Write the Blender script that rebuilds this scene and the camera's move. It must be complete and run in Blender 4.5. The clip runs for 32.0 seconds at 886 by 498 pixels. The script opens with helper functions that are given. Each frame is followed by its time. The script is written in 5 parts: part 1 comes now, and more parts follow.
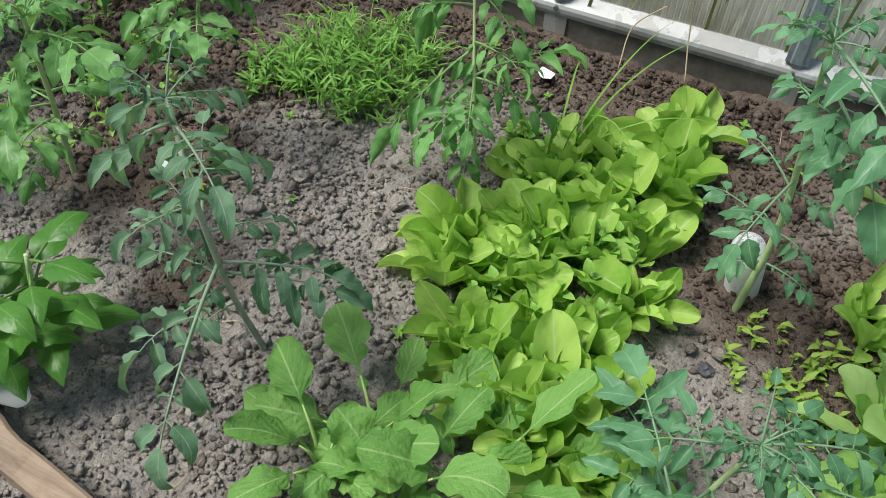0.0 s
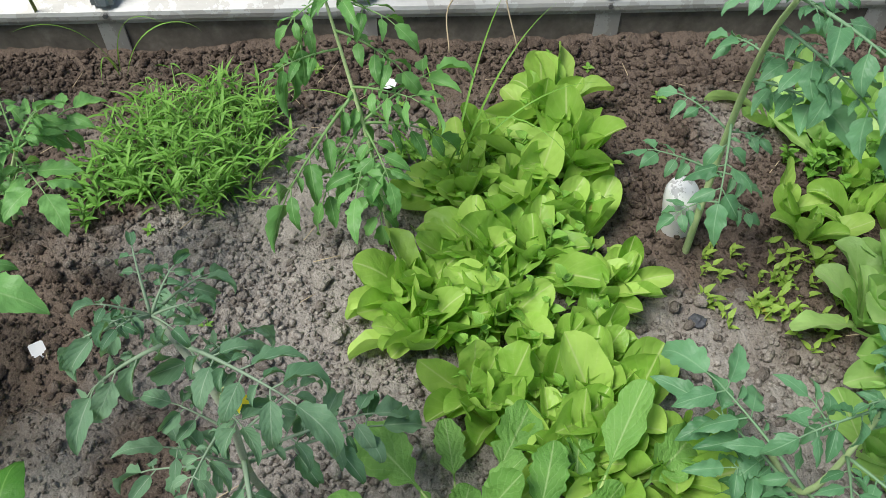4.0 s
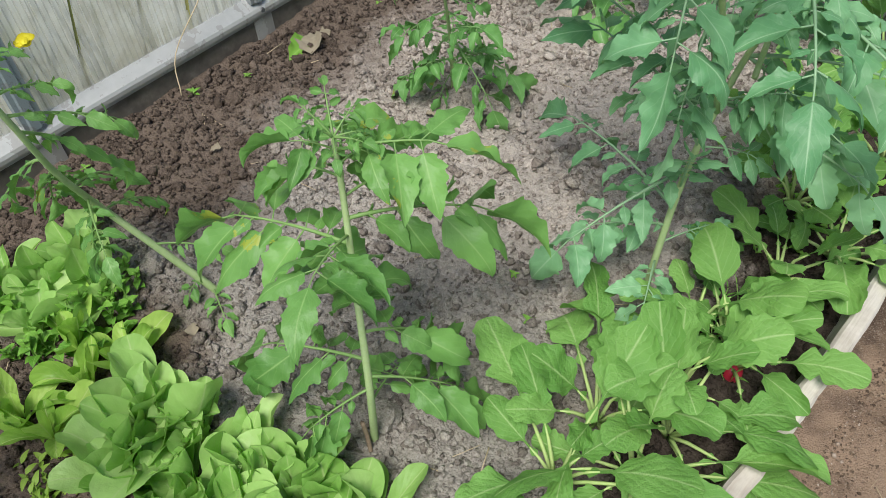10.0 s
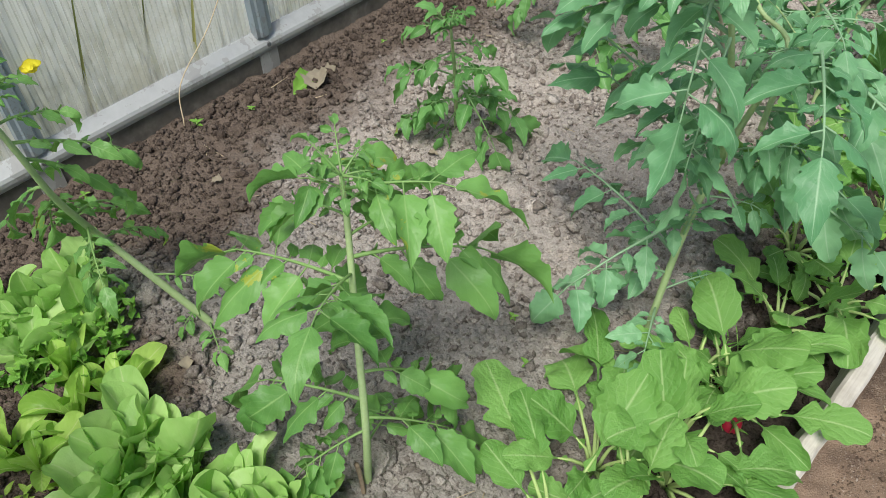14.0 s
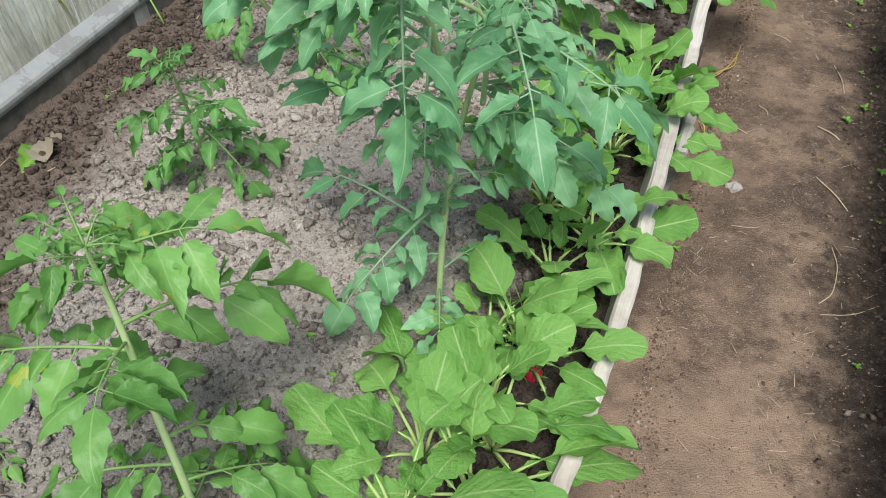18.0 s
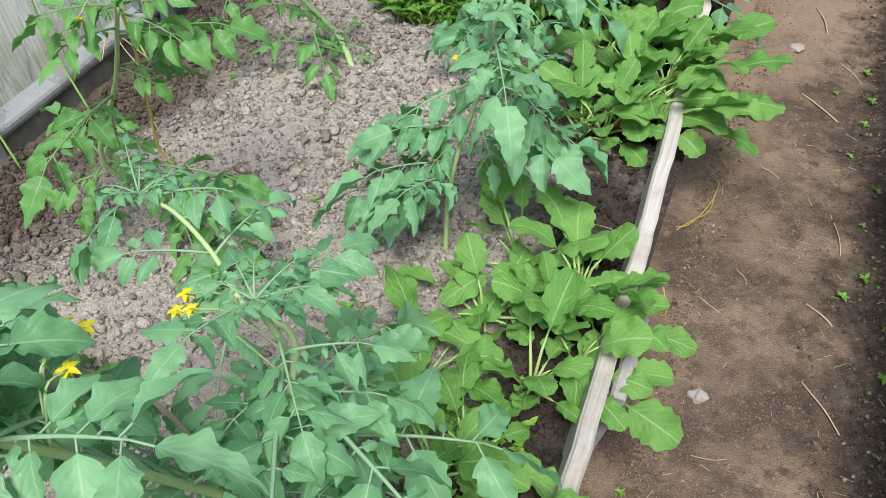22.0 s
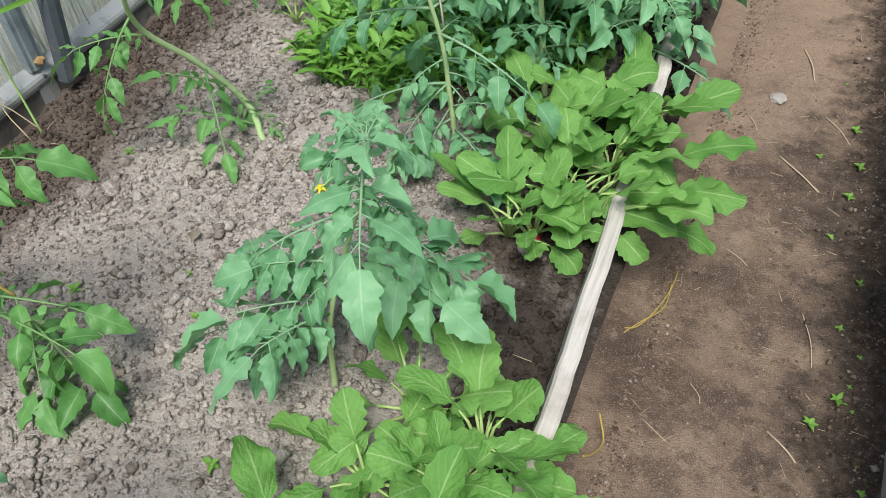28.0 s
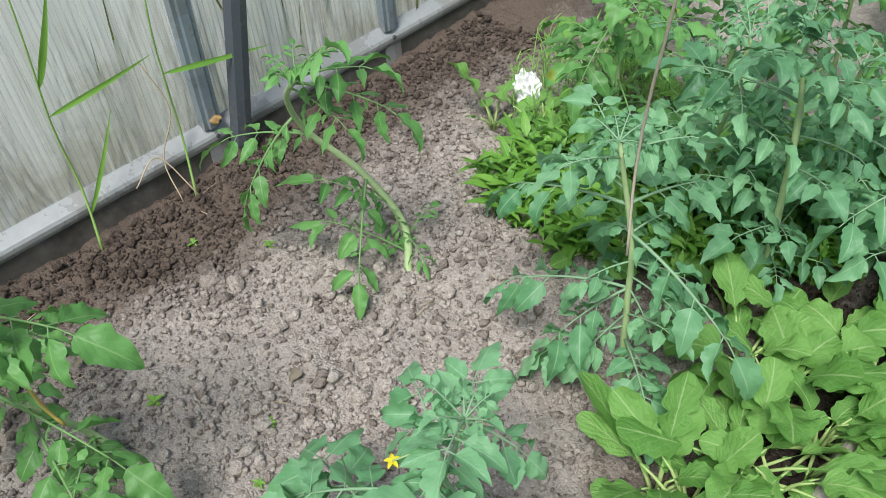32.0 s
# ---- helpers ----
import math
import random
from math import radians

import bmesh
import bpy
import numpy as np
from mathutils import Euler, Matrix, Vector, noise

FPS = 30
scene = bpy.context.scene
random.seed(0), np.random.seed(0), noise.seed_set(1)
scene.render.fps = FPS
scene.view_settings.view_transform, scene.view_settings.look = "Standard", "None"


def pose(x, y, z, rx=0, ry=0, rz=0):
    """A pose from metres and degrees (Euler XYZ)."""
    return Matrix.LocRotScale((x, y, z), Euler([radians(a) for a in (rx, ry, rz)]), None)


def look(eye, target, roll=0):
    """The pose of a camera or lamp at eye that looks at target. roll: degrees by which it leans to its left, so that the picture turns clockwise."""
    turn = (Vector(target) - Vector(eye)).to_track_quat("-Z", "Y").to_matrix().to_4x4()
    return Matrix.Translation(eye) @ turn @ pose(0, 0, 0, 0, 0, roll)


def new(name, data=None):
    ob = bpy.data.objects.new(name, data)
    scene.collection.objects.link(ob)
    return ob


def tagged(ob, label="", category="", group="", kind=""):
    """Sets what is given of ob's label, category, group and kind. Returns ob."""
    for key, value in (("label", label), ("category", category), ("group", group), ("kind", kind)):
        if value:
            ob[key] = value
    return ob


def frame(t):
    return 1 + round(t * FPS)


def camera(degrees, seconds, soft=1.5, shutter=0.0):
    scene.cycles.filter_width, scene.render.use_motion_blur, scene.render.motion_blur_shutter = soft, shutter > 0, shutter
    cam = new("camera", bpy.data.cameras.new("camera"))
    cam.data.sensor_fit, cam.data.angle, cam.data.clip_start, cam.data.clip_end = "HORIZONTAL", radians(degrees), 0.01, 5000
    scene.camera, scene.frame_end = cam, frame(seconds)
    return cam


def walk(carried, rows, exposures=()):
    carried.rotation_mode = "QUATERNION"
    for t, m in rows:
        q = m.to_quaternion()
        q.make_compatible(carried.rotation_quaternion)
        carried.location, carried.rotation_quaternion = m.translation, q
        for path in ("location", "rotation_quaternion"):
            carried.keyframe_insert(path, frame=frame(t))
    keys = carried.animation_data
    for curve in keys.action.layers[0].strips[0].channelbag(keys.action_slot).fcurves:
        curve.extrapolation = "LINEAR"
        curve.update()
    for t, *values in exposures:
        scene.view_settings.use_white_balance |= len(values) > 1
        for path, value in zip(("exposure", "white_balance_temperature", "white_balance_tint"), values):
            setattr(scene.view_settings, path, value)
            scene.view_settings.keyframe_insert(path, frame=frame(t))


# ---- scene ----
cam = camera(57.6, 32.0, soft=0.6)
PATH = [
    (0, (0.102, 0.13, 0.851), (-1.127, -0.42, -0.629), 2.8),
    (0.5, (0.074, 0.045, 0.839), (-1.122, -0.527, -0.659), 1.7),
    (1, (0.021, -0.049, 0.835), (-1.201, -0.514, -0.678), 2.3),
    (1.5, (-0.013, -0.107, 0.823), (-1.262, -0.436, -0.704), 3.9),
    (2, (-0.031, -0.121, 0.817), (-1.327, -0.252, -0.7), 4.5),
    (2.5, (-0.029, -0.149, 0.831), (-1.35, -0.107, -0.669), 3.3),
    (4.5, (0.015, -0.131, 0.867), (-1.246, -0.086, -0.684), -2.0),
    (5, (0.008, -0.104, 0.871), (-1.236, 0.014, -0.69), -4.5),
    (5.5, (0.001, -0.064, 0.874), (-1.218, 0.158, -0.696), -5.9),
    (6, (0.014, -0.023, 0.881), (-1.175, 0.312, -0.692), -6.4),
    (6.5, (0.013, 0.035, 0.89), (-1.145, 0.477, -0.68), -6.6),
    (7, (0.015, 0.127, 0.897), (-1.092, 0.681, -0.674), -7.2),
    (7.5, (0.04, 0.264, 0.901), (-0.997, 0.924, -0.676), -8.7),
    (8, (0.041, 0.321, 0.905), (-0.91, 1.131, -0.657), -5.4),
    (8.5, (0.069, 0.356, 0.911), (-0.872, 1.237, -0.618), -5.9),
    (9, (0.068, 0.366, 0.916), (-0.87, 1.274, -0.599), -6.1),
    (9.5, (0.066, 0.359, 0.916), (-0.88, 1.287, -0.582), -5.6),
    (10, (0.065, 0.364, 0.921), (-0.886, 1.297, -0.571), -5.3),
    (10.5, (0.056, 0.353, 0.923), (-0.893, 1.329, -0.542), -3.6),
    (11, (0.048, 0.356, 0.926), (-0.906, 1.348, -0.524), -3.0),
    (11.5, (0.044, 0.352, 0.921), (-0.91, 1.357, -0.521), -2.6),
    (12, (0.051, 0.357, 0.921), (-0.917, 1.352, -0.519), -3.0),
    (12.5, (0.049, 0.35, 0.92), (-0.919, 1.353, -0.514), -2.7),
    (13, (0.052, 0.349, 0.92), (-0.922, 1.353, -0.509), -2.8),
    (13.5, (0.051, 0.357, 0.922), (-0.923, 1.356, -0.51), -2.7),
    (15.5, (0.049, 0.365, 0.916), (-0.938, 1.368, -0.505), -2.4),
    (16, (0.052, 0.359, 0.914), (-0.939, 1.369, -0.499), -2.3),
    (16.5, (0.058, 0.369, 0.916), (-0.903, 1.395, -0.507), -3.6),
    (17, (0.06, 0.378, 0.916), (-0.771, 1.496, -0.519), -2.8),
    (17.5, (0.076, 0.363, 0.935), (-0.573, 1.589, -0.506), -2.6),
    (18, (0.08, 0.365, 0.933), (-0.484, 1.644, -0.497), -3.2),
    (18.5, (0.07, 0.411, 0.944), (-0.519, 1.682, -0.484), -3.8),
    (19, (0.091, 0.522, 0.947), (-0.546, 1.763, -0.485), -5.4),
    (19.5, (0.106, 0.592, 0.951), (-0.548, 1.82, -0.486), -6.2),
    (20, (0.139, 0.641, 0.943), (-0.536, 1.872, -0.481), -6.6),
    (20.5, (0.159, 0.686, 0.943), (-0.517, 1.921, -0.477), -6.4),
    (21, (0.164, 0.713, 0.94), (-0.516, 1.952, -0.475), -6.3),
    (21.5, (0.125, 0.818, 0.954), (-0.511, 2.071, -0.469), -5.0),
    (22, (0.087, 0.89, 0.958), (-0.509, 2.154, -0.472), -3.7),
    (22.5, (0.063, 0.917, 0.963), (-0.513, 2.177, -0.481), -2.9),
    (23, (0.05, 0.975, 0.967), (-0.561, 2.177, -0.511), -2.9),
    (23.5, (0.069, 1.055, 0.98), (-0.609, 2.226, -0.493), -3.3),
    (24, (0.104, 1.133, 0.973), (-0.618, 2.304, -0.478), -3.5),
    (24.5, (0.12, 1.178, 0.969), (-0.637, 2.332, -0.478), -4.1),
    (25, (0.11, 1.184, 0.969), (-0.655, 2.333, -0.477), -4.2),
    (25.5, (0.117, 1.193, 0.964), (-0.65, 2.345, -0.479), -4.2),
    (27.5, (0.113, 1.209, 0.968), (-0.558, 2.429, -0.467), -2.9),
    (28, (0.143, 1.236, 0.963), (-0.484, 2.445, -0.501), -5.4),
    (28.5, (0.131, 1.236, 0.967), (-0.564, 2.375, -0.522), -7.2),
    (29, (0.09, 1.329, 0.964), (-0.673, 2.381, -0.556), -8.1),
    (29.5, (0.048, 1.425, 0.944), (-0.697, 2.467, -0.591), -7.1),
    (30, (0.027, 1.461, 0.939), (-0.715, 2.475, -0.617), -6.5),
    (30.5, (-0.008, 1.45, 0.949), (-0.911, 2.395, -0.564), -7.2),
    (31, (0.001, 1.496, 0.968), (-1.015, 2.421, -0.485), -6.3),
    (31.5, (0.012, 1.555, 0.969), (-1.026, 2.501, -0.455), -5.6),
    (32, (0.016, 1.581, 0.959), (-1.028, 2.553, -0.443), -4.3),
]
walk(cam, [(t, look(eye, target, roll)) for t, eye, target, roll in PATH], [(0, 0.20, 6500, 10), (9, 0.19, 6500, 10), (17, 0.24, 6450, 10), (20, 0.34, 6330, 10), (25, 0.26, 6330, 10), (32, 0.20, 6270, 10)])

# ---------------------------------------------------------------- light
# bright overcast daylight that comes through the translucent tunnel
world = bpy.data.worlds.new("sky")
scene.world = world
world.use_nodes = True
wn = world.node_tree
sky = wn.nodes.new("ShaderNodeTexSky")
sky.sky_type, sky.sun_disc = "NISHITA", False
sky.sun_elevation, sky.sun_rotation = radians(58), radians(205)
wn.links.new(sky.outputs[0], wn.nodes["Background"].inputs[0])
wn.nodes["Background"].inputs[1].default_value = 0.13
sun = new("sun", bpy.data.lights.new("sun", "SUN"))
sun.data.energy, sun.data.angle, sun.data.color = 4.1, radians(22), (1.0, 0.96, 0.90)
sun.matrix_world = look((1.0, -2.0, 4.2), (0, 0, 0))
scene.view_settings.exposure = 0.20


# ---------------------------------------------------------------- materials
class Nodes:
    """A node material, built step by step."""

    def __init__(self, name):
        self.mat = bpy.data.materials.new(name)
        self.mat.use_nodes = True
        self.tree = self.mat.node_tree
        self.bsdf = self.tree.nodes["Principled BSDF"]
        self.out = self.tree.nodes["Material Output"]

    def add(self, kind, props=None, **inputs):
        n = self.tree.nodes.new("ShaderNode" + kind)
        for k, v in (props or {}).items():
            setattr(n, k, v)
        for k, v in inputs.items():
            self.put(n.inputs[k.replace("_", " ")] if not k.startswith("i") or not k[1:].isdigit() else n.inputs[int(k[1:])], v)
        return n

    def put(self, socket, v):
        if hasattr(v, "is_output"):
            self.tree.links.new(v, socket)
        elif hasattr(v, "outputs"):
            self.tree.links.new(v.outputs[0], socket)
        else:
            socket.default_value = v

    def coord(self, kind="Object"):
        return self.add("TexCoord").outputs[kind]

    def noise(self, vec, scale, detail=4.0, rough=0.6):
        return self.add("TexNoise", Vector=vec, Scale=scale, Detail=detail, Roughness=rough).outputs["Fac"]

    def ramp(self, fac, stops):
        n = self.add("ValToRGB", Fac=fac)
        e = n.color_ramp.elements
        while len(e) < len(stops):
            e.new(0.5)
        for item, (p, c) in zip(e, stops):
            item.position = p
            item.color = (*c, 1) if len(c) == 3 else c
        return n.outputs["Color"]

    def mix(self, fac, a, b, mode="MIX"):
        n = self.add("Mix", {"data_type": "RGBA", "blend_type": mode})
        self.put(n.inputs[0], fac)
        for s, v in ((n.inputs[6], a), (n.inputs[7], b)):
            self.put(s, (*v, 1) if isinstance(v, tuple) and len(v) == 3 else v)
        return n.outputs[2]

    def math(self, op, a, b=0.0, c=None):
        n = self.add("Math", {"operation": op})
        self.put(n.inputs[0], a)
        self.put(n.inputs[1], b)
        if c is not None:
            self.put(n.inputs[2], c)
        return n.outputs[0]

    def bump(self, height, strength=0.4, distance=0.004):
        self.put(self.bsdf.inputs["Normal"], self.add("Bump", Height=height, Strength=strength, Distance=distance))

    def done(self, color=None, rough=None, metal=None, spec=None):
        for k, v in (("Base Color", color), ("Roughness", rough), ("Metallic", metal), ("Specular IOR Level", spec)):
            if v is not None:
                self.put(self.bsdf.inputs[k], (*v, 1) if isinstance(v, tuple) and len(v) == 3 else v)
        return self.mat


def leaf_material(name, dark, light, vein, sick=(0.35, 0.33, 0.03), sick_at=0.8, thin=0.3, rough=0.42, veins=6.0, quilt=0.13, lines=0.16, wrinkle=0.4, spread=0.5):
    """Foliage: UV u runs along the midrib and v across it, with 0.5 on the rib."""
    n = Nodes(name)
    uv = n.add("UVMap").outputs[0]
    sep = n.add("SeparateXYZ", Vector=uv)
    u, v = sep.outputs[0], sep.outputs[1]
    across = n.math("ABSOLUTE", n.math("SUBTRACT", v, 0.5))
    obj = n.coord("Object")
    rnd = n.add("ObjectInfo").outputs["Random"]
    isle = n.add("NewGeometry").outputs["Random Per Island"]
    lateral = n.math("FRACT", n.math("SUBTRACT", n.math("MULTIPLY", u, veins), n.math("MULTIPLY", across, veins * 0.75)))
    lat = n.math("ABSOLUTE", n.math("SUBTRACT", lateral, 0.5))
    latline = n.math("SUBTRACT", 1.0, n.math("MULTIPLY", lat, 9.0), 0.0)
    latline = n.math("MAXIMUM", latline, 0.0)
    rib = n.math("MAXIMUM", n.math("SUBTRACT", 1.0, n.math("MULTIPLY", across, 26.0)), 0.0)
    fine = n.noise(obj, 90.0, 3.0)
    broad = n.noise(obj, 22.0, 3.0)
    tone = n.math("ADD", n.math("MULTIPLY", broad, 0.8), n.math("MULTIPLY", n.math("ADD", isle, rnd), spread))
    tone = n.math("SUBTRACT", tone, spread - 0.08)
    col = n.mix(tone, dark, light)
    col = n.mix(n.math("MULTIPLY", fine, 0.35), col, n.mix(0.5, col, light), "MIX")
    spots = n.math("MULTIPLY", n.math("GREATER_THAN", n.math("ADD", n.math("MULTIPLY", n.noise(obj, 34.0, 5.0), 0.7), n.math("MULTIPLY", rnd, 0.4)), sick_at), 0.7)
    col = n.mix(spots, col, sick)
    col = n.mix(n.math("MULTIPLY", n.math("MAXIMUM", n.math("MULTIPLY", latline, lines), rib), 0.75), col, vein)
    n.bump(n.math("ADD", n.math("MULTIPLY", lat, quilt), n.math("MULTIPLY", n.noise(obj, 130.0, 4.0, 0.7), wrinkle)), 0.6, 0.004)
    n.done(col, n.math("ADD", rough - 0.16, n.math("MULTIPLY", broad, 0.32)), 0.0, 0.32)
    tr = n.add("BsdfTranslucent", Color=n.mix(0.4, col, (0.25, 0.42, 0.03)))
    both = n.add("MixShader", i0=thin, i1=n.bsdf.outputs[0], i2=tr.outputs[0])
    n.put(n.out.inputs[0], both)
    return n.mat


M_TOMATO = leaf_material("tomato_leaf", (0.06, 0.19, 0.045), (0.18, 0.41, 0.12), (0.30, 0.49, 0.20), sick_at=0.83)
M_BLUISH = leaf_material("bluish_tomato_leaf", (0.08, 0.25, 0.105), (0.25, 0.50, 0.255), (0.38, 0.58, 0.36), sick_at=0.93)
M_DEEP = leaf_material("deep_tomato_leaf", (0.05, 0.16, 0.07), (0.16, 0.36, 0.18), (0.28, 0.46, 0.27), sick_at=0.93)
M_WILT = leaf_material("wilted_tomato_leaf", (0.05, 0.15, 0.07), (0.19, 0.33, 0.20), (0.33, 0.44, 0.31), sick_at=0.95, rough=0.62)
M_PALE = leaf_material("pale_tomato_leaf", (0.07, 0.20, 0.045), (0.20, 0.42, 0.11), (0.30, 0.48, 0.17), (0.40, 0.42, 0.05), sick_at=0.78)
M_LETTUCE = leaf_material("lettuce_leaf", (0.15, 0.38, 0.03), (0.56, 0.82, 0.19), (0.68, 0.80, 0.36), (0.42, 0.30, 0.08), 0.88, 0.48, 0.34, 6.0, 0.3, 0.12, 0.5, 0.75)
M_LETTUCE2 = leaf_material("pale_lettuce_leaf", (0.18, 0.44, 0.06), (0.56, 0.82, 0.30), (0.58, 0.74, 0.34), (0.42, 0.34, 0.1), 0.9, 0.48, 0.34, 6.0, 0.3, 0.12, 0.5, 0.75)
M_RADISH = leaf_material("radish_leaf", (0.085, 0.26, 0.042), (0.245, 0.48, 0.12), (0.46, 0.64, 0.28), (0.35, 0.45, 0.06), 0.93, 0.34, 0.52, 7.0, 0.45, 0.24, 1.6)
M_PEPPER = leaf_material("pepper_leaf", (0.03, 0.13, 0.02), (0.10, 0.28, 0.045), (0.20, 0.38, 0.10), sick_at=0.97, rough=0.3)
M_WEED = leaf_material("weed_leaf", (0.09, 0.26, 0.03), (0.27, 0.52, 0.09), (0.36, 0.56, 0.16), sick_at=0.95)
M_SICKLY = leaf_material("yellowing_seedling_leaf", (0.12, 0.27, 0.025), (0.34, 0.50, 0.09), (0.4, 0.52, 0.14), (0.42, 0.36, 0.07), 0.88)
M_CRESS = leaf_material("cress_leaf", (0.09, 0.27, 0.03), (0.28, 0.54, 0.11), (0.42, 0.64, 0.22), sick_at=0.97)


def stem_material(name, a, b):
    n = Nodes(name)
    o = n.coord("Object")
    c = n.mix(n.noise(o, 40.0), a, b)
    c = n.mix(n.math("MULTIPLY", n.noise(o, 300.0, 2.0), 0.35), c, (0.6, 0.66, 0.5))
    n.bump(n.noise(o, 400.0, 2.0), 0.4, 0.002)
    return n.done(c, 0.6, 0.0, 0.3)


M_STEM = stem_material("tomato_stem", (0.24, 0.40, 0.12), (0.43, 0.55, 0.25))
M_GREYSTEM = stem_material("woolly_grey_stem", (0.17, 0.21, 0.14), (0.33, 0.37, 0.28))
M_PETIOLE = stem_material("pale_petiole", (0.24, 0.40, 0.07), (0.40, 0.52, 0.16))


# watered spots; those under the radishes also carry the shade of the leaves
WET_SHADED = [(-0.74, 0.22, 0.20), (-0.80, 0.40, 0.22), (-0.95, 0.20, 0.18), (-0.666, 0.342, 0.20), (-0.728, 0.509, 0.16), (-0.553, -0.660, 0.20), (-0.808, -0.849, 0.35), (-0.400, -0.473, 0.10), (-0.077, 0.844, 0.17), (-0.074, 1.053, 0.20), (-0.084, 1.297, 0.20), (-0.099, 1.938, 0.15), (-0.096, 2.098, 0.20), (-0.154, 2.499, 0.18), (-0.843, -0.599, 0.12), (-0.347, 2.561, 0.25), (-0.987, 0.802, 0.22)]


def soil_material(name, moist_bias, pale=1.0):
    """Crumbly soil: pale and dry on the open bed, dark where it was watered and along the wall, with leaf shade painted
    in under the radishes.
    """
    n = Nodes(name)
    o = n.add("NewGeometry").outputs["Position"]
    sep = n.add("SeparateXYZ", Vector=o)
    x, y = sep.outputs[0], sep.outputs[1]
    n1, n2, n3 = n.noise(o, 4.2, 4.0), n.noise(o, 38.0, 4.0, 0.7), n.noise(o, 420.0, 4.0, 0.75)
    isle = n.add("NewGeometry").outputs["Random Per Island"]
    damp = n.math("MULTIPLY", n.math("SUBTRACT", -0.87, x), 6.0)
    for cx, cy, r in WET_SHADED:
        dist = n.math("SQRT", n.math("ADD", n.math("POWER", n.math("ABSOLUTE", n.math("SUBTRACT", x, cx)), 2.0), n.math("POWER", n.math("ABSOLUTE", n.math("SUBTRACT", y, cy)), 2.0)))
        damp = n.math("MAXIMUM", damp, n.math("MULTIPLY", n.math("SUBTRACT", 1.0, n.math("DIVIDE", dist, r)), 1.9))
    # damp strip beside the board, which also stands for shade under the radishes
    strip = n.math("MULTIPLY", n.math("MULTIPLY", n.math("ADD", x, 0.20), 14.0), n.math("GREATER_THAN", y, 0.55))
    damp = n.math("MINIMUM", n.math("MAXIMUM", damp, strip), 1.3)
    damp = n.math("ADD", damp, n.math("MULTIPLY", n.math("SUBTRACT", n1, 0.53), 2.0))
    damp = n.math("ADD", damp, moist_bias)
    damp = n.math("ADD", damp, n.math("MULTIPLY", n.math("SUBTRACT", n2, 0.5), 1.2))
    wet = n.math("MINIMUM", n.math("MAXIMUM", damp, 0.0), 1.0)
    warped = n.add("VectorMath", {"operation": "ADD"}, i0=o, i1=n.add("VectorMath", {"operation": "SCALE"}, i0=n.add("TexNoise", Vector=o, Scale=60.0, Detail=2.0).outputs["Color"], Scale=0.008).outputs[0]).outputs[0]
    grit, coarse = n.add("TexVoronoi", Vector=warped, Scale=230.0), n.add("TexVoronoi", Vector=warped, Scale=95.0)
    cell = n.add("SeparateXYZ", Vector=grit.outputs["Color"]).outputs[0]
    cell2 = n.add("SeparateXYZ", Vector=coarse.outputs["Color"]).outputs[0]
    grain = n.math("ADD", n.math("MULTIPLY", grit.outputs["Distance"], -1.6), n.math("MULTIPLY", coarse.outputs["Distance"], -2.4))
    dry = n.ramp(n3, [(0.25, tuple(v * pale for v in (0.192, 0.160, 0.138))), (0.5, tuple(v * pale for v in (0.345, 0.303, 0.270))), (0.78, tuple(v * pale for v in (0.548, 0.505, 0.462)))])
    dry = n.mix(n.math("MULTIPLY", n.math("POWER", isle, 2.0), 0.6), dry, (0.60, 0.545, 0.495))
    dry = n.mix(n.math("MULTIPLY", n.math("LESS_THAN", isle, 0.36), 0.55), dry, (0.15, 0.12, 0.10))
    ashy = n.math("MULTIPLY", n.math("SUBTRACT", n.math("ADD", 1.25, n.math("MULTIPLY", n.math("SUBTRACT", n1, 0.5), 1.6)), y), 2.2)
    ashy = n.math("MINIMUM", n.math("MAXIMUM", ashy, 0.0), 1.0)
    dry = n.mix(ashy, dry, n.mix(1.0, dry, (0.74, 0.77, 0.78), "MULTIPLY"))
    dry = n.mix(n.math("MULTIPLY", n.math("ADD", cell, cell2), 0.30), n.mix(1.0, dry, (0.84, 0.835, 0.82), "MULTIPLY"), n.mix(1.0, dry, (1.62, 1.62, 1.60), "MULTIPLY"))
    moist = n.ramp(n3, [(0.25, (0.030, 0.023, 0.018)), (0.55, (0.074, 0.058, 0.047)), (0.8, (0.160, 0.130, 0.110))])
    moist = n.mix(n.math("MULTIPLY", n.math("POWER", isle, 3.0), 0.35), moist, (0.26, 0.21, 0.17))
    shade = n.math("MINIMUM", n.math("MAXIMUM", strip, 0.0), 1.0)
    # moist colour lowered along the strip to paint in the canopy's shade
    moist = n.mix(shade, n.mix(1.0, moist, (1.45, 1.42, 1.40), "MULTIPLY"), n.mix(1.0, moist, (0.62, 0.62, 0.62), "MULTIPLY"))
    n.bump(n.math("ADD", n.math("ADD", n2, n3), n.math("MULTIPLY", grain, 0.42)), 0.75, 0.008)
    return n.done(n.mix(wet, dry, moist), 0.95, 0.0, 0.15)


# base toned darker than the clods: shade of the gaps put into its colour
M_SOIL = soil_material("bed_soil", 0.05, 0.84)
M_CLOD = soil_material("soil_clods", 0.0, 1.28)


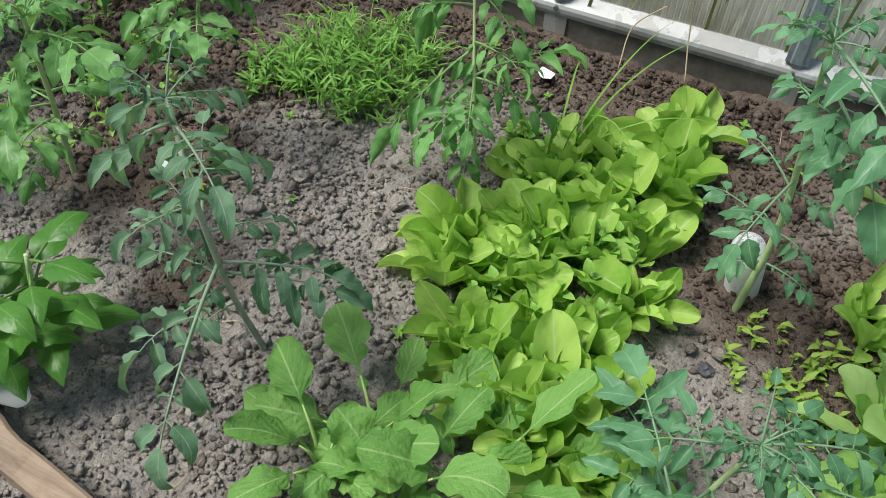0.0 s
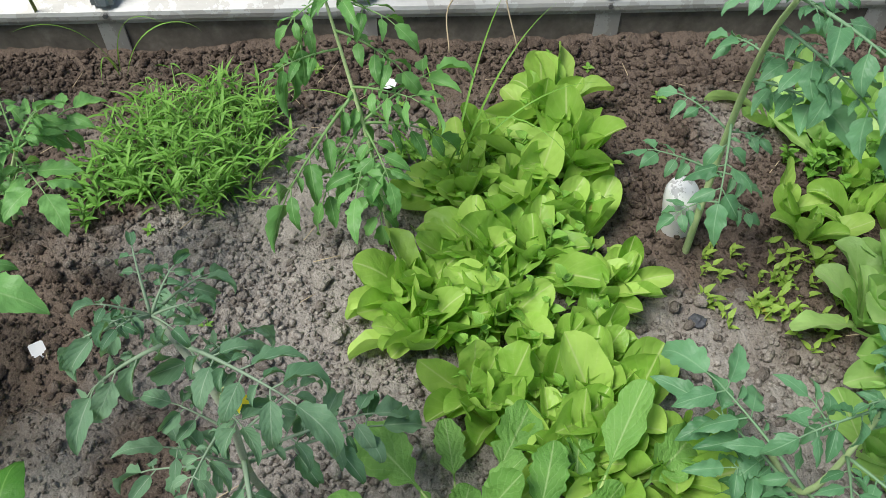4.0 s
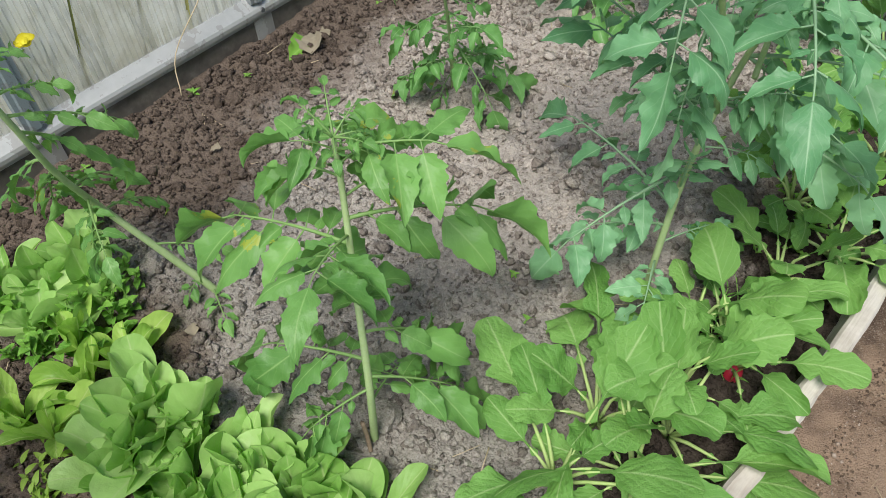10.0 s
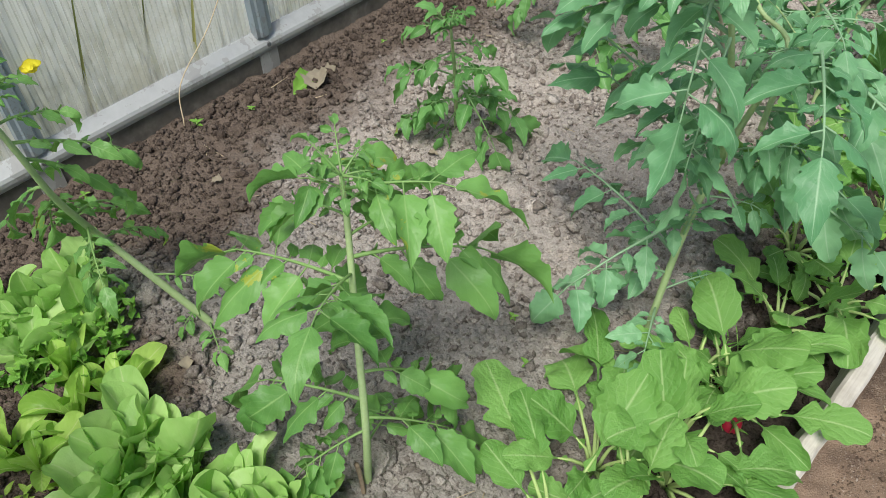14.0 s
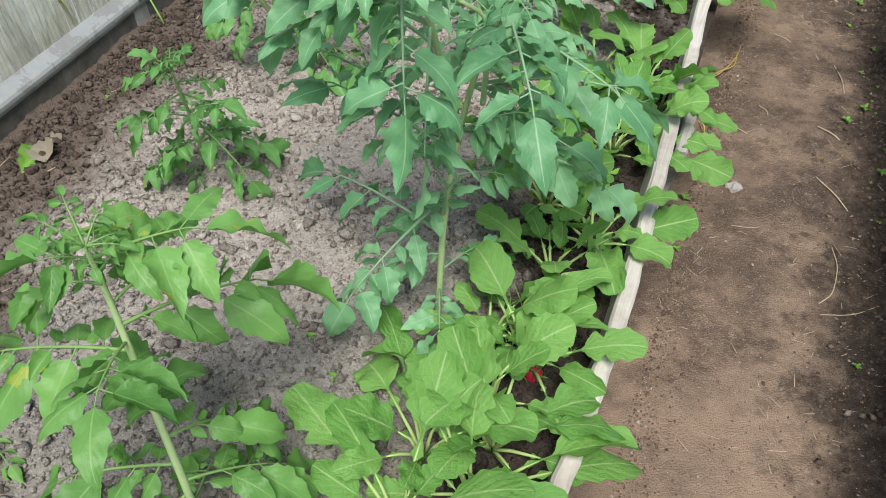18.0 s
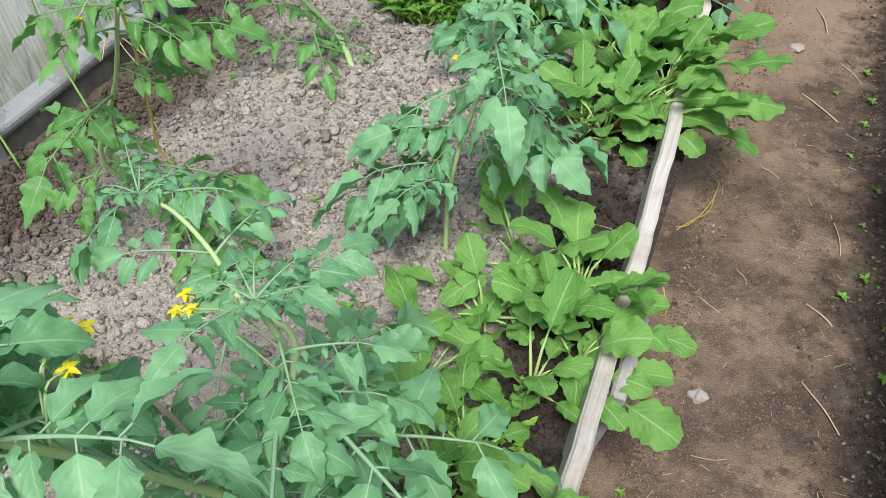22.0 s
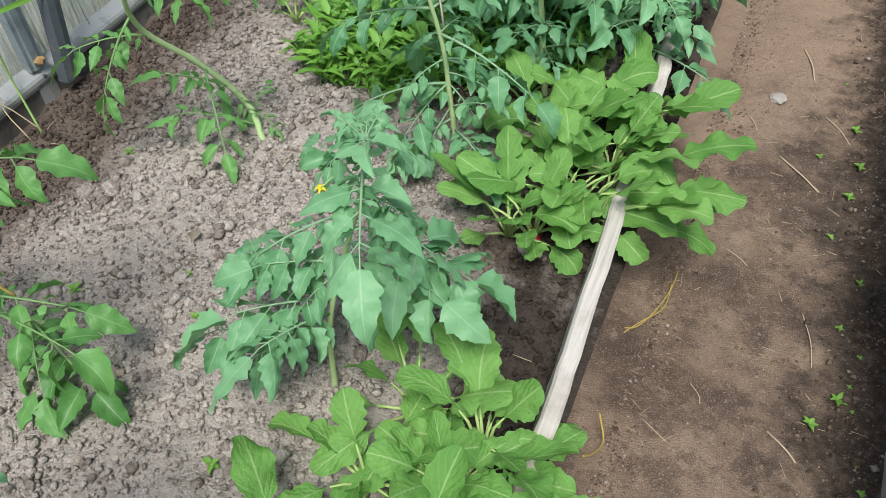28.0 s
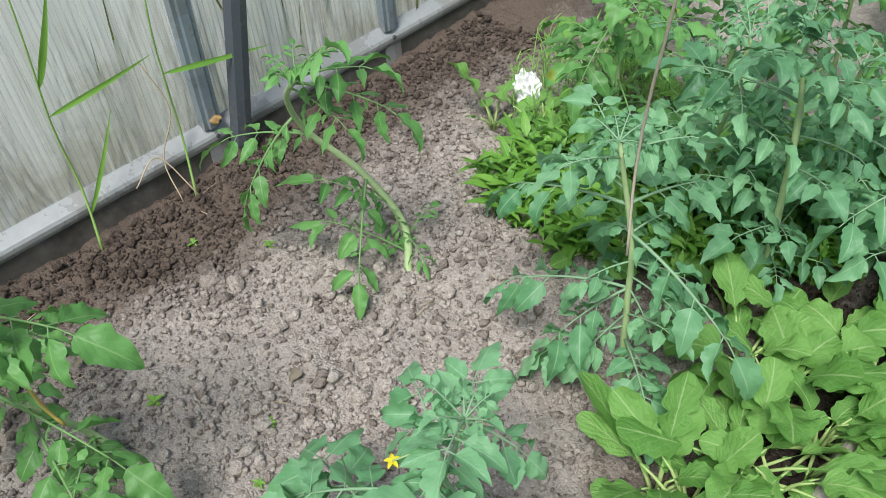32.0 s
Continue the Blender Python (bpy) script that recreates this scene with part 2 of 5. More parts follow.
def earth_path():
    """Brown trodden earth, with loose dark crumbs along the foot of the far plank."""
    n = Nodes("trodden_earth")
    o = n.coord("Object")
    sep = n.add("SeparateXYZ", Vector=o)
    x, y = sep.outputs[0], sep.outputs[1]
    a, b, c, e = n.noise(o, 5.5, 8.0, 0.68), n.noise(o, 45.0, 6.0, 0.75), n.noise(o, 380.0, 3.0), n.noise(o, 17.0, 5.0, 0.7)
    col = n.ramp(a, [(0.34, (0.10, 0.072, 0.054)), (0.49, (0.21, 0.150, 0.108)), (0.66, (0.38, 0.275, 0.19))])
    col = n.mix(n.math("MULTIPLY", n.math("GREATER_THAN", e, 0.56), 0.45), col, (0.11, 0.078, 0.06))
    col = n.mix(n.math("MULTIPLY", n.math("GREATER_THAN", b, 0.58), 0.45), col, (0.10, 0.07, 0.052))
    col = n.mix(n.math("MULTIPLY", n.math("LESS_THAN", b, 0.40), 0.4), col, (0.42, 0.33, 0.26))
    col = n.mix(n.math("MULTIPLY", n.math("GREATER_THAN", c, 0.60), 0.55), col, (0.46, 0.39, 0.32))
    sandy = n.math("SUBTRACT", n.math("MULTIPLY", n.math("ABSOLUTE", n.math("SUBTRACT", y, 1.95)), 1.6), 0.9)
    sandy = n.math("ADD", sandy, n.math("MULTIPLY", n.math("SUBTRACT", a, 0.5), 3.0))
    sandy = n.math("MINIMUM", n.math("MAXIMUM", sandy, 0.0), 0.7)
    col = n.mix(sandy, col, n.mix(b, (0.24, 0.165, 0.115), (0.58, 0.43, 0.31)))
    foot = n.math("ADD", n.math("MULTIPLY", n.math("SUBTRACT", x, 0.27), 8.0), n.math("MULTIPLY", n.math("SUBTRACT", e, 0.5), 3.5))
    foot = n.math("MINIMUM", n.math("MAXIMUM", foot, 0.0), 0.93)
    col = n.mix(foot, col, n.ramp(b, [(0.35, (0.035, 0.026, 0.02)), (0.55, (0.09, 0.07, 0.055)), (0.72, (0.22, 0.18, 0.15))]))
    n.bump(n.math("ADD", n.math("MULTIPLY", b, 1.4), c), 0.9, 0.008)
    return n.done(col, 0.95, 0.0, 0.15)


def crumb_material(name, k):
    """Each crumb of the path in its own brown."""
    n = Nodes(name)
    isle = n.add("NewGeometry").outputs["Random Per Island"]
    col = n.ramp(isle, [(f, tuple(q * k for q in c)) for f, c in ((0.0, (0.10, 0.072, 0.052)), (0.6, (0.22, 0.16, 0.115)), (0.92, (0.34, 0.26, 0.195)), (1.0, (0.58, 0.50, 0.42)))])
    n.bump(n.noise(n.coord("Object"), 300.0, 3.0), 0.5, 0.003)
    return n.done(col, 0.95, 0.0, 0.15)


M_CRUMB = crumb_material("path_crumbs", 0.85)
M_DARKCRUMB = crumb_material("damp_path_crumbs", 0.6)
M_PATH = earth_path()


def wood_material(name, a, b, dark, along=1):
    """Weathered timber with its grain along one axis."""
    n = Nodes(name)
    o = n.coord("Object")
    s = [70.0, 70.0, 70.0]
    s[along] = 2.5
    m = n.add("Mapping", Vector=o)
    m.inputs["Scale"].default_value = s
    g = n.noise(m.outputs[0], 1.0, 6.0, 0.7)
    stain = n.noise(o, 7.0, 5.0, 0.7)
    col = n.ramp(g, [(0.3, a), (0.55, b), (0.75, a)])
    col = n.mix(n.ramp(stain, [(0.48, (0, 0, 0)), (0.72, (0.6, 0.6, 0.6))]), col, dark)
    n.bump(g, 0.5, 0.004)
    return n.done(col, 0.85, 0.0, 0.25)


M_BOARD = wood_material("weathered_board", (0.36, 0.33, 0.29), (0.55, 0.52, 0.47), (0.22, 0.17, 0.13))
M_BOARD_OLD = wood_material("old_brown_board", (0.20, 0.14, 0.10), (0.34, 0.26, 0.19), (0.10, 0.07, 0.05))
M_BOARD_GREY = wood_material("grey_board", (0.24, 0.225, 0.21), (0.40, 0.385, 0.36), (0.13, 0.12, 0.11))


def galvanised(name, base, rough):
    n = Nodes(name)
    o = n.coord("Object")
    a, b = n.noise(o, 60.0, 4.0), n.noise(o, 9.0, 5.0, 0.7)
    col = n.mix(a, base, tuple(min(1.0, v * 1.35) for v in base))
    col = n.mix(n.math("MULTIPLY", n.math("GREATER_THAN", n.math("ADD", b, n.math("MULTIPLY", a, 0.3)), 0.66), 0.38), col, (0.19, 0.175, 0.15))
    n.bump(a, 0.15, 0.002)
    return n.done(col, rough, 0.35, 0.5)


M_RAIL = galvanised("weathered_galvanised_rail", (0.36, 0.37, 0.365), 0.5)
M_POST = galvanised("blue_grey_galvanised_post", (0.24, 0.29, 0.32), 0.45)
M_DARKPOST = galvanised("dark_steel_stake", (0.09, 0.105, 0.12), 0.5)


def footing_material():
    n = Nodes("damp_fibre_cement")
    o = n.coord("Object")
    b = n.noise(o, 14.0, 6.0, 0.7)
    col = n.ramp(b, [(0.3, (0.06, 0.053, 0.044)), (0.55, (0.135, 0.122, 0.103)), (0.75, (0.25, 0.232, 0.205))])
    n.bump(b, 0.3, 0.003)
    return n.done(col, 0.9)


M_FOOTING = footing_material()


def sheet_material():
    """Dirty twin-wall polycarbonate: partly clear, mostly milky."""
    n = Nodes("twin_wall_polycarbonate")
    o = n.coord("Object")
    m = n.add("Mapping", Vector=o)
    m.inputs["Scale"].default_value = (1, 60, 2.5)
    streak = n.noise(m.outputs[0], 1.0, 4.0, 0.7)
    dirt = n.noise(o, 5.0, 6.0, 0.7)
    z = n.add("SeparateXYZ", Vector=o).outputs[2]
    low = n.math("MULTIPLY", n.math("SUBTRACT", 0.32, z), 2.6)
    col = n.ramp(streak, [(0.3, (0.66, 0.65, 0.63)), (0.5, (0.87, 0.865, 0.85)), (0.75, (0.95, 0.945, 0.94))])
    algae = n.math("MAXIMUM", n.math("MINIMUM", n.math("MULTIPLY", n.math("SUBTRACT", n.math("ADD", dirt, n.math("MULTIPLY", low, 0.35)), 0.6), 3.0), 0.6), 0.0)
    col = n.mix(algae, col, (0.38, 0.35, 0.26))
    # fine flute lines, pale and dark, drawn into the colour
    flute_map = n.add("Mapping", Vector=o)
    flute_map.inputs["Scale"].default_value = (1, 140, 5.0)
    line = n.noise(flute_map.outputs[0], 1.0, 2.0, 0.5)
    col = n.mix(n.ramp(line, [(0.60, (0, 0, 0)), (0.70, (0.8, 0.8, 0.8))]), col, (0.97, 0.97, 0.96))
    col = n.mix(n.ramp(line, [(0.30, (0.5, 0.5, 0.5)), (0.38, (0, 0, 0))]), col, (0.36, 0.36, 0.33))
    y = n.add("SeparateXYZ", Vector=o).outputs[1]
    # relief contrast of the ribs put into the colour as darker lines
    web = n.math("LESS_THAN", n.math("FRACT", n.math("DIVIDE", y, 0.0105)), 0.22)
    col = n.mix(n.math("MULTIPLY", web, n.math("MULTIPLY", dirt, 0.75)), col, (0.34, 0.34, 0.32))
    n.done(col, 0.35, 0.0, 0.5)
    tl = n.add("BsdfTranslucent", Color=col)
    clear = n.add("BsdfTransparent")
    milk = n.add("MixShader", i0=0.62, i1=n.bsdf.outputs[0], i2=tl.outputs[0])
    mixed = n.add("MixShader", i0=0.16, i1=milk.outputs[0], i2=clear.outputs[0])
    n.put(n.out.inputs[0], mixed)
    return n.mat


M_SHEET = sheet_material()


def roof_material():
    n = Nodes("clear_roof_sheet")
    n.done((0.8, 0.8, 0.8), 0.3)
    clear = n.add("BsdfTransparent")
    n.put(n.out.inputs[0], n.add("MixShader", i0=0.85, i1=n.bsdf.outputs[0], i2=clear.outputs[0]))
    return n.mat


M_ROOF = roof_material()


def plain(name, a, b, rough=0.6, scale=30.0, metal=0.0, thin=0.0):
    n = Nodes(name)
    o = n.coord("Object")
    f = n.noise(o, scale, 4.0)
    col = n.mix(f, a, b)
    n.bump(f, 0.2, 0.002)
    n.done(col, rough, metal)
    if thin:
        n.put(n.out.inputs[0], n.add("MixShader", i0=thin, i1=n.bsdf.outputs[0], i2=n.add("BsdfTranslucent", Color=col).outputs[0]))
    return n.mat


M_WHITE = plain("white_plastic", (0.80, 0.80, 0.79), (0.90, 0.90, 0.89), 0.35)
def spotted_plastic():
    """White plastic with dark splashes of mud."""
    n = Nodes("mud_splashed_plastic")
    o = n.coord("Object")
    z = n.add("SeparateXYZ", Vector=o).outputs[2]
    spots = n.math("GREATER_THAN", n.math("ADD", n.noise(o, 55.0, 5.0, 0.7), n.math("MULTIPLY", z, 2.2)), 0.68)
    col = n.mix(n.math("MULTIPLY", spots, 0.45), n.mix(n.noise(o, 30.0), (0.74, 0.75, 0.76), (0.88, 0.88, 0.88)), (0.10, 0.10, 0.10))
    return n.done(col, 0.35, 0.0)


M_SPOTTED = spotted_plastic()
M_RED = plain("radish_skin", (0.33, 0.012, 0.035), (0.50, 0.03, 0.06), 0.3)
M_YELLOW = plain("tomato_flower_yellow", (0.74, 0.62, 0.015), (0.82, 0.76, 0.04), 0.6, 200, 0, 0.3)
M_OCHRE = plain("ochre_twine", (0.36, 0.25, 0.05), (0.56, 0.43, 0.12), 0.8, 200)
M_TWINE = plain("grey_brown_twine", (0.30, 0.25, 0.18), (0.48, 0.42, 0.33), 0.9, 300)
M_STRAW = plain("dry_straw", (0.36, 0.28, 0.17), (0.58, 0.49, 0.34), 0.8, 90)
M_DRYLEAF = plain("shrivelled_leaf", (0.15, 0.12, 0.085), (0.32, 0.29, 0.21), 0.9, 60)
M_STONE = plain("grey_stone", (0.22, 0.20, 0.18), (0.42, 0.39, 0.35), 0.85, 50)
M_DARKSTONE = plain("blue_black_stone", (0.03, 0.033, 0.04), (0.08, 0.085, 0.10), 0.6, 50)
M_BLACKPOT = plain("black_plastic", (0.015, 0.016, 0.018), (0.04, 0.04, 0.042), 0.5)
M_TEAL = plain("teal_cloth", (0.015, 0.07, 0.075), (0.05, 0.15, 0.15), 0.9, 80)
M_FOAM = plain("aged_yellow_foam", (0.22, 0.13, 0.05), (0.42, 0.28, 0.12), 0.95, 60)
M_MEADOW = plain("rough_grass", (0.24, 0.25, 0.13), (0.46, 0.43, 0.30), 0.9, 6)
M_STALK = plain("meadow_stalk", (0.10, 0.20, 0.03), (0.42, 0.36, 0.14), 0.8, 3.0)
M_LABEL = plain("white_plant_label", (0.74, 0.76, 0.78), (0.86, 0.87, 0.88), 0.4)


# ---------------------------------------------------------------- mesh helpers
class Geo:
    """Vertices, faces and UVs of one mesh."""

    def __init__(self):
        self.v, self.f, self.uv = [], [], []

    def mesh(self, name, mat, smooth=True):
        me = bpy.data.meshes.new(name)
        me.from_pydata(self.v, [], self.f)
        me.materials.append(mat)
        layer = me.uv_layers.new(name="UVMap")
        uv = np.array(self.uv, dtype=np.float32) if self.uv else np.zeros((len(self.v), 2), dtype=np.float32)
        idx = np.empty(len(me.loops), dtype=np.int32)
        me.loops.foreach_get("vertex_index", idx)
        layer.data.foreach_set("uv", uv[idx].ravel())
        if smooth:
            me.polygons.foreach_set("use_smooth", np.ones(len(me.polygons), dtype=bool))
        return me


def put(name, geo, mat, parent=None, label="", smooth=True):
    """One mesh object, under a thing or a part when parent is given."""
    ob = new(name, geo if isinstance(geo, bpy.types.Mesh) else geo.mesh(name, mat, smooth))
    if parent is not None:
        ob.parent = parent
    if label:
        ob["label"] = label
    return ob


def thing(name, place, label, category, group="", kind=""):
    """An Empty at the base of a thing; its parts are built in its own space."""
    e = new(name)
    e.empty_display_size = 0.05
    e.matrix_basis = Matrix.Translation(place)
    return tagged(e, label, category, group, kind)


def tube(g, pts, radii, sides=7, closed=True):
    """A round tube along points."""
    pts = [Vector(p) for p in pts]
    n = len(pts)
    base = len(g.v)
    ref = Vector((0.31, 0.87, 0.37)).normalized()
    for i, p in enumerate(pts):
        d = (pts[min(i + 1, n - 1)] - pts[max(i - 1, 0)])
        d = d.normalized() if d.length > 1e-9 else Vector((0, 0, 1))
        a = d.cross(ref)
        a = a.normalized() if a.length > 1e-4 else d.orthogonal().normalized()
        b = d.cross(a)
        r = radii[i] if isinstance(radii, (list, tuple)) else radii
        for k in range(sides):
            t = 2 * math.pi * k / sides
            g.v.append(tuple(p + r * (math.cos(t) * a + math.sin(t) * b)))
            g.uv.append((i / max(1, n - 1), 0.5))
    for i in range(n - 1):
        for k in range(sides):
            k2 = (k + 1) % sides
            g.f.append((base + i * sides + k, base + i * sides + k2, base + (i + 1) * sides + k2, base + (i + 1) * sides + k))
    if closed:
        g.f.append(tuple(base + (n - 1) * sides + k for k in range(sides)))
        g.f.append(tuple(base + k for k in reversed(range(sides))))


def smooth_line(pts, steps=6):
    """Catmull-Rom through the points."""
    p = [Vector(q) for q in pts]
    p = [2 * p[0] - p[1]] + p + [2 * p[-1] - p[-2]]
    out = []
    for i in range(1, len(p) - 2):
        for k in range(steps):
            t = k / steps
            a, b, c, d = p[i - 1], p[i], p[i + 1], p[i + 2]
            out.append(0.5 * ((2 * b) + (c - a) * t + (2 * a - 5 * b + 4 * c - d) * t * t + (3 * b - a - 3 * c + d) * t ** 3))
    out.append(p[-2])
    return out


def on_line(pts, f):
    """The point and direction at fraction f of a polyline's length."""
    acc = [0.0]
    for a, b in zip(pts, pts[1:]):
        acc.append(acc[-1] + (b - a).length)
    want = f * acc[-1]
    for i in range(len(pts) - 1):
        if acc[i + 1] >= want or i == len(pts) - 2:
            t = (want - acc[i]) / max(1e-9, acc[i + 1] - acc[i])
            return pts[i].lerp(pts[i + 1], t), (pts[i + 1] - pts[i]).normalized()


def blade(g, p0, d, n, length, width, prof, bend=0.5, cup=0.2, wave=0.0, teeth=0.0, nseg=8, lobes=None, twist=0.0, rng=random, cols=2, fine_tip=1.0):
    """A leaf blade from p0 along d, facing n: prof(s) gives half the width; it bends away from n, cups and ripples."""
    d = d.normalized()
    side = d.cross(n)
    side = side.normalized() if side.length > 1e-4 else d.orthogonal().normalized()
    n = side.cross(d).normalized()
    base, pos, ph = len(g.v), Vector(p0), rng.uniform(0, 6.3)
    last = 0.0
    fr = rng.uniform(2.0, 3.4)
    for i in range(nseg + 1):
        s = 1 - (1 - i / nseg) ** fine_tip
        a = bend * s * s if bend > 0 else bend * s
        dd = d * math.cos(a) - n * math.sin(a)
        pos = pos + dd * (length * (s - last))
        last = s
        nn = n * math.cos(a) + d * math.sin(a)
        tw = twist * s
        sd = side * math.cos(tw) + nn * math.sin(tw)
        nn = nn * math.cos(tw) - side * math.sin(tw)
        w = width * 0.5 * prof(s)
        if lobes:
            w *= lobes(s)
        for j in range(-cols, cols + 1):
            q = j / cols
            jag = teeth * (1 if (i + (j > 0)) % 2 else -1) if abs(j) == cols and 0 < i < nseg else 0.0
            ww = w * (1 + jag)
            lift = cup * abs(q) ** 1.6 * w * 2 + wave * w * abs(q) ** 2 * math.sin(ph + s * 6.3 * fr + (2.1 if j > 0 else 0))
            g.v.append(tuple(pos + sd * (q * ww) + nn * lift + dd * (jag * w * 0.35)))
            g.uv.append((s, 0.5 + 0.5 * q))
    k = 2 * cols + 1
    for i in range(nseg):
        for j in range(k - 1):
            o = base + i * k + j
            g.f.append((o, o + 1, o + k + 1, o + k))


def ovate(s):
    """Rounded base, widest at a third, full sides drawn out to a point."""
    if s < 0.30:
        return math.sin(0.5 * math.pi * (s / 0.30)) ** 0.55
    u = (s - 0.30) / 0.70
    return max(0.0, (1 - u ** 1.7) * (1 - 0.12 * u))


def spoon(s):
    """Lettuce leaf: broad winged stalk, widest past the middle, round tip."""
    if s < 0.64:
        return 0.26 + 0.74 * math.sin(0.5 * math.pi * (s / 0.64)) ** 1.5
    return math.sqrt(max(0.0, 1 - ((s - 0.64) / 0.36) ** 2))


def lyrate(s):
    """Radish leaf: winged base with two pairs of small lobes, broad round end with scalloped teeth."""
    if s < 0.32:
        return 0.07 + 0.20 * max(0.0, math.sin((s - 0.03) / 0.13 * math.pi)) ** 2 * (1.0 if s < 0.16 else 1.5)
    if s < 0.58:
        w = 0.12 + 0.88 * math.sin(0.5 * math.pi * (s - 0.32) / 0.26) ** 0.5
    else:
        w = math.sqrt(max(0.0, 1 - ((s - 0.58) / 0.42) ** 2.8))
    return w


def toothed(rng):
    """A margin of uneven scallops, with one or two deeper cuts towards the base."""
    a, k, ph, cut, deep = rng.uniform(0.05, 0.10), rng.uniform(34, 52), rng.uniform(0, 6.3), rng.uniform(0.42, 0.60), rng.choice((0.0, 0.0, 0.25, 0.45))
    return lambda s: (1 + a * math.sin(s * k + ph)) * (1 - deep * math.exp(-((s - cut) / 0.035) ** 2))


def lance(s):
    return max(0.03, math.sin(math.pi * min(1.0, s ** 0.6)) ** 0.9) if s < 1 else 0.02


def tomato_lobe(rng, jag=1.0):
    """Lobes that point to the tip, deeper towards the base, with a shallow second row of teeth."""
    ph, k = rng.random(), rng.choice((4.2, 4.8, 5.4))

    def margin(s):
        q = (s * k + ph) % 1.0
        saw = q / 0.72 if q < 0.72 else (1 - q) / 0.28
        q2 = (s * k * 2.5 + ph) % 1.0
        return 1.0 + jag * (0.27 * (saw - 0.6) * (1.12 - s) + 0.07 * (q2 - 0.5))

    return margin


UP = Vector((0, 0, 1))


def tomato_leaf(g, p0, tip, rng, curl=0.0, big=1.0, jag=1.0, slim=1.0):
    """A compound leaf: an arched rachis with leaflets in pairs and one at the end, hanging."""
    p0, tip = Vector(p0), Vector(tip)
    span = (tip - p0).length
    if span < 0.03:
        return
    mid = (p0 + tip) * 0.5 + UP * span * rng.uniform(0.10, 0.20)
    line = [p0.lerp(mid, t).lerp(mid.lerp(tip, t), t) for t in [k / 10 for k in range(11)]]
    cut = 0.70
    rach = [on_line(line, cut * k / 7)[0] for k in range(8)]
    r0 = min(0.0027, 0.0011 + span * 0.0065)
    tube(g, rach, [r0 * (1 - 0.6 * k / 7) for k in range(8)], 5)
    end, dend = on_line(line, cut)
    side0 = dend.cross(UP)
    side0 = side0.normalized() if side0.length > 1e-4 else Vector((1, 0, 0))
    unit = min(0.064, max(0.033, span * 0.36)) * big
    face = (UP * 1.0 - dend * 0.25 + Vector((rng.uniform(-.25, .25), rng.uniform(-.25, .25), 0))).normalized()

    def leaflet(p, d, ln):
        w = ln * rng.uniform(0.44, 0.58) * slim
        n = (face + Vector((rng.uniform(-.5, .5), rng.uniform(-.5, .5), 0))).normalized()
        stalk = p + d * ln * 0.20
        tube(g, [p, stalk], r0 * 0.42, 4, False)
        blade(g, stalk, d, n, ln, w, ovate, rng.uniform(0.4, 1.5) + curl, rng.uniform(-0.30, 0.42) + curl * 0.35, 0.18, 0.0, 22 if ln > 0.042 else 11, tomato_lobe(rng, jag), rng.uniform(-.8, .8), rng)

    leaflet(end, (dend + Vector((0, 0, -0.30))), unit * 1.18)
    pairs = [(0.65, 0.95), (0.45, 0.98)] + ([(0.26, 0.82)] if span > 0.10 else []) + ([(0.10, 0.55)] if span > 0.17 else [])
    for f, sc in pairs:
        for sgn in (-1, 1):
            p, dd = on_line(line, f * (cut / 0.70) + rng.uniform(-0.025, 0.025))
            sd = dd.cross(UP)
            sd = sd.normalized() if sd.length > 1e-4 else side0
            d = (sd * sgn * rng.uniform(0.75, 1.0) + dd * rng.uniform(0.25, 0.7) + UP * rng.uniform(-0.65, 0.10)).normalized()
            leaflet(p, d, unit * sc * rng.uniform(0.8, 1.08))
    for f in (0.56, 0.36, 0.18):
        for sgn in (-1, 1):
            if rng.random() < 0.6:
                p, dd = on_line(line, f)
                sd = dd.cross(UP)
                sd = sd.normalized() if sd.length > 1e-4 else side0
                leaflet(p, (sd * sgn + dd * 0.3).normalized(), unit * rng.uniform(0.25, 0.42))


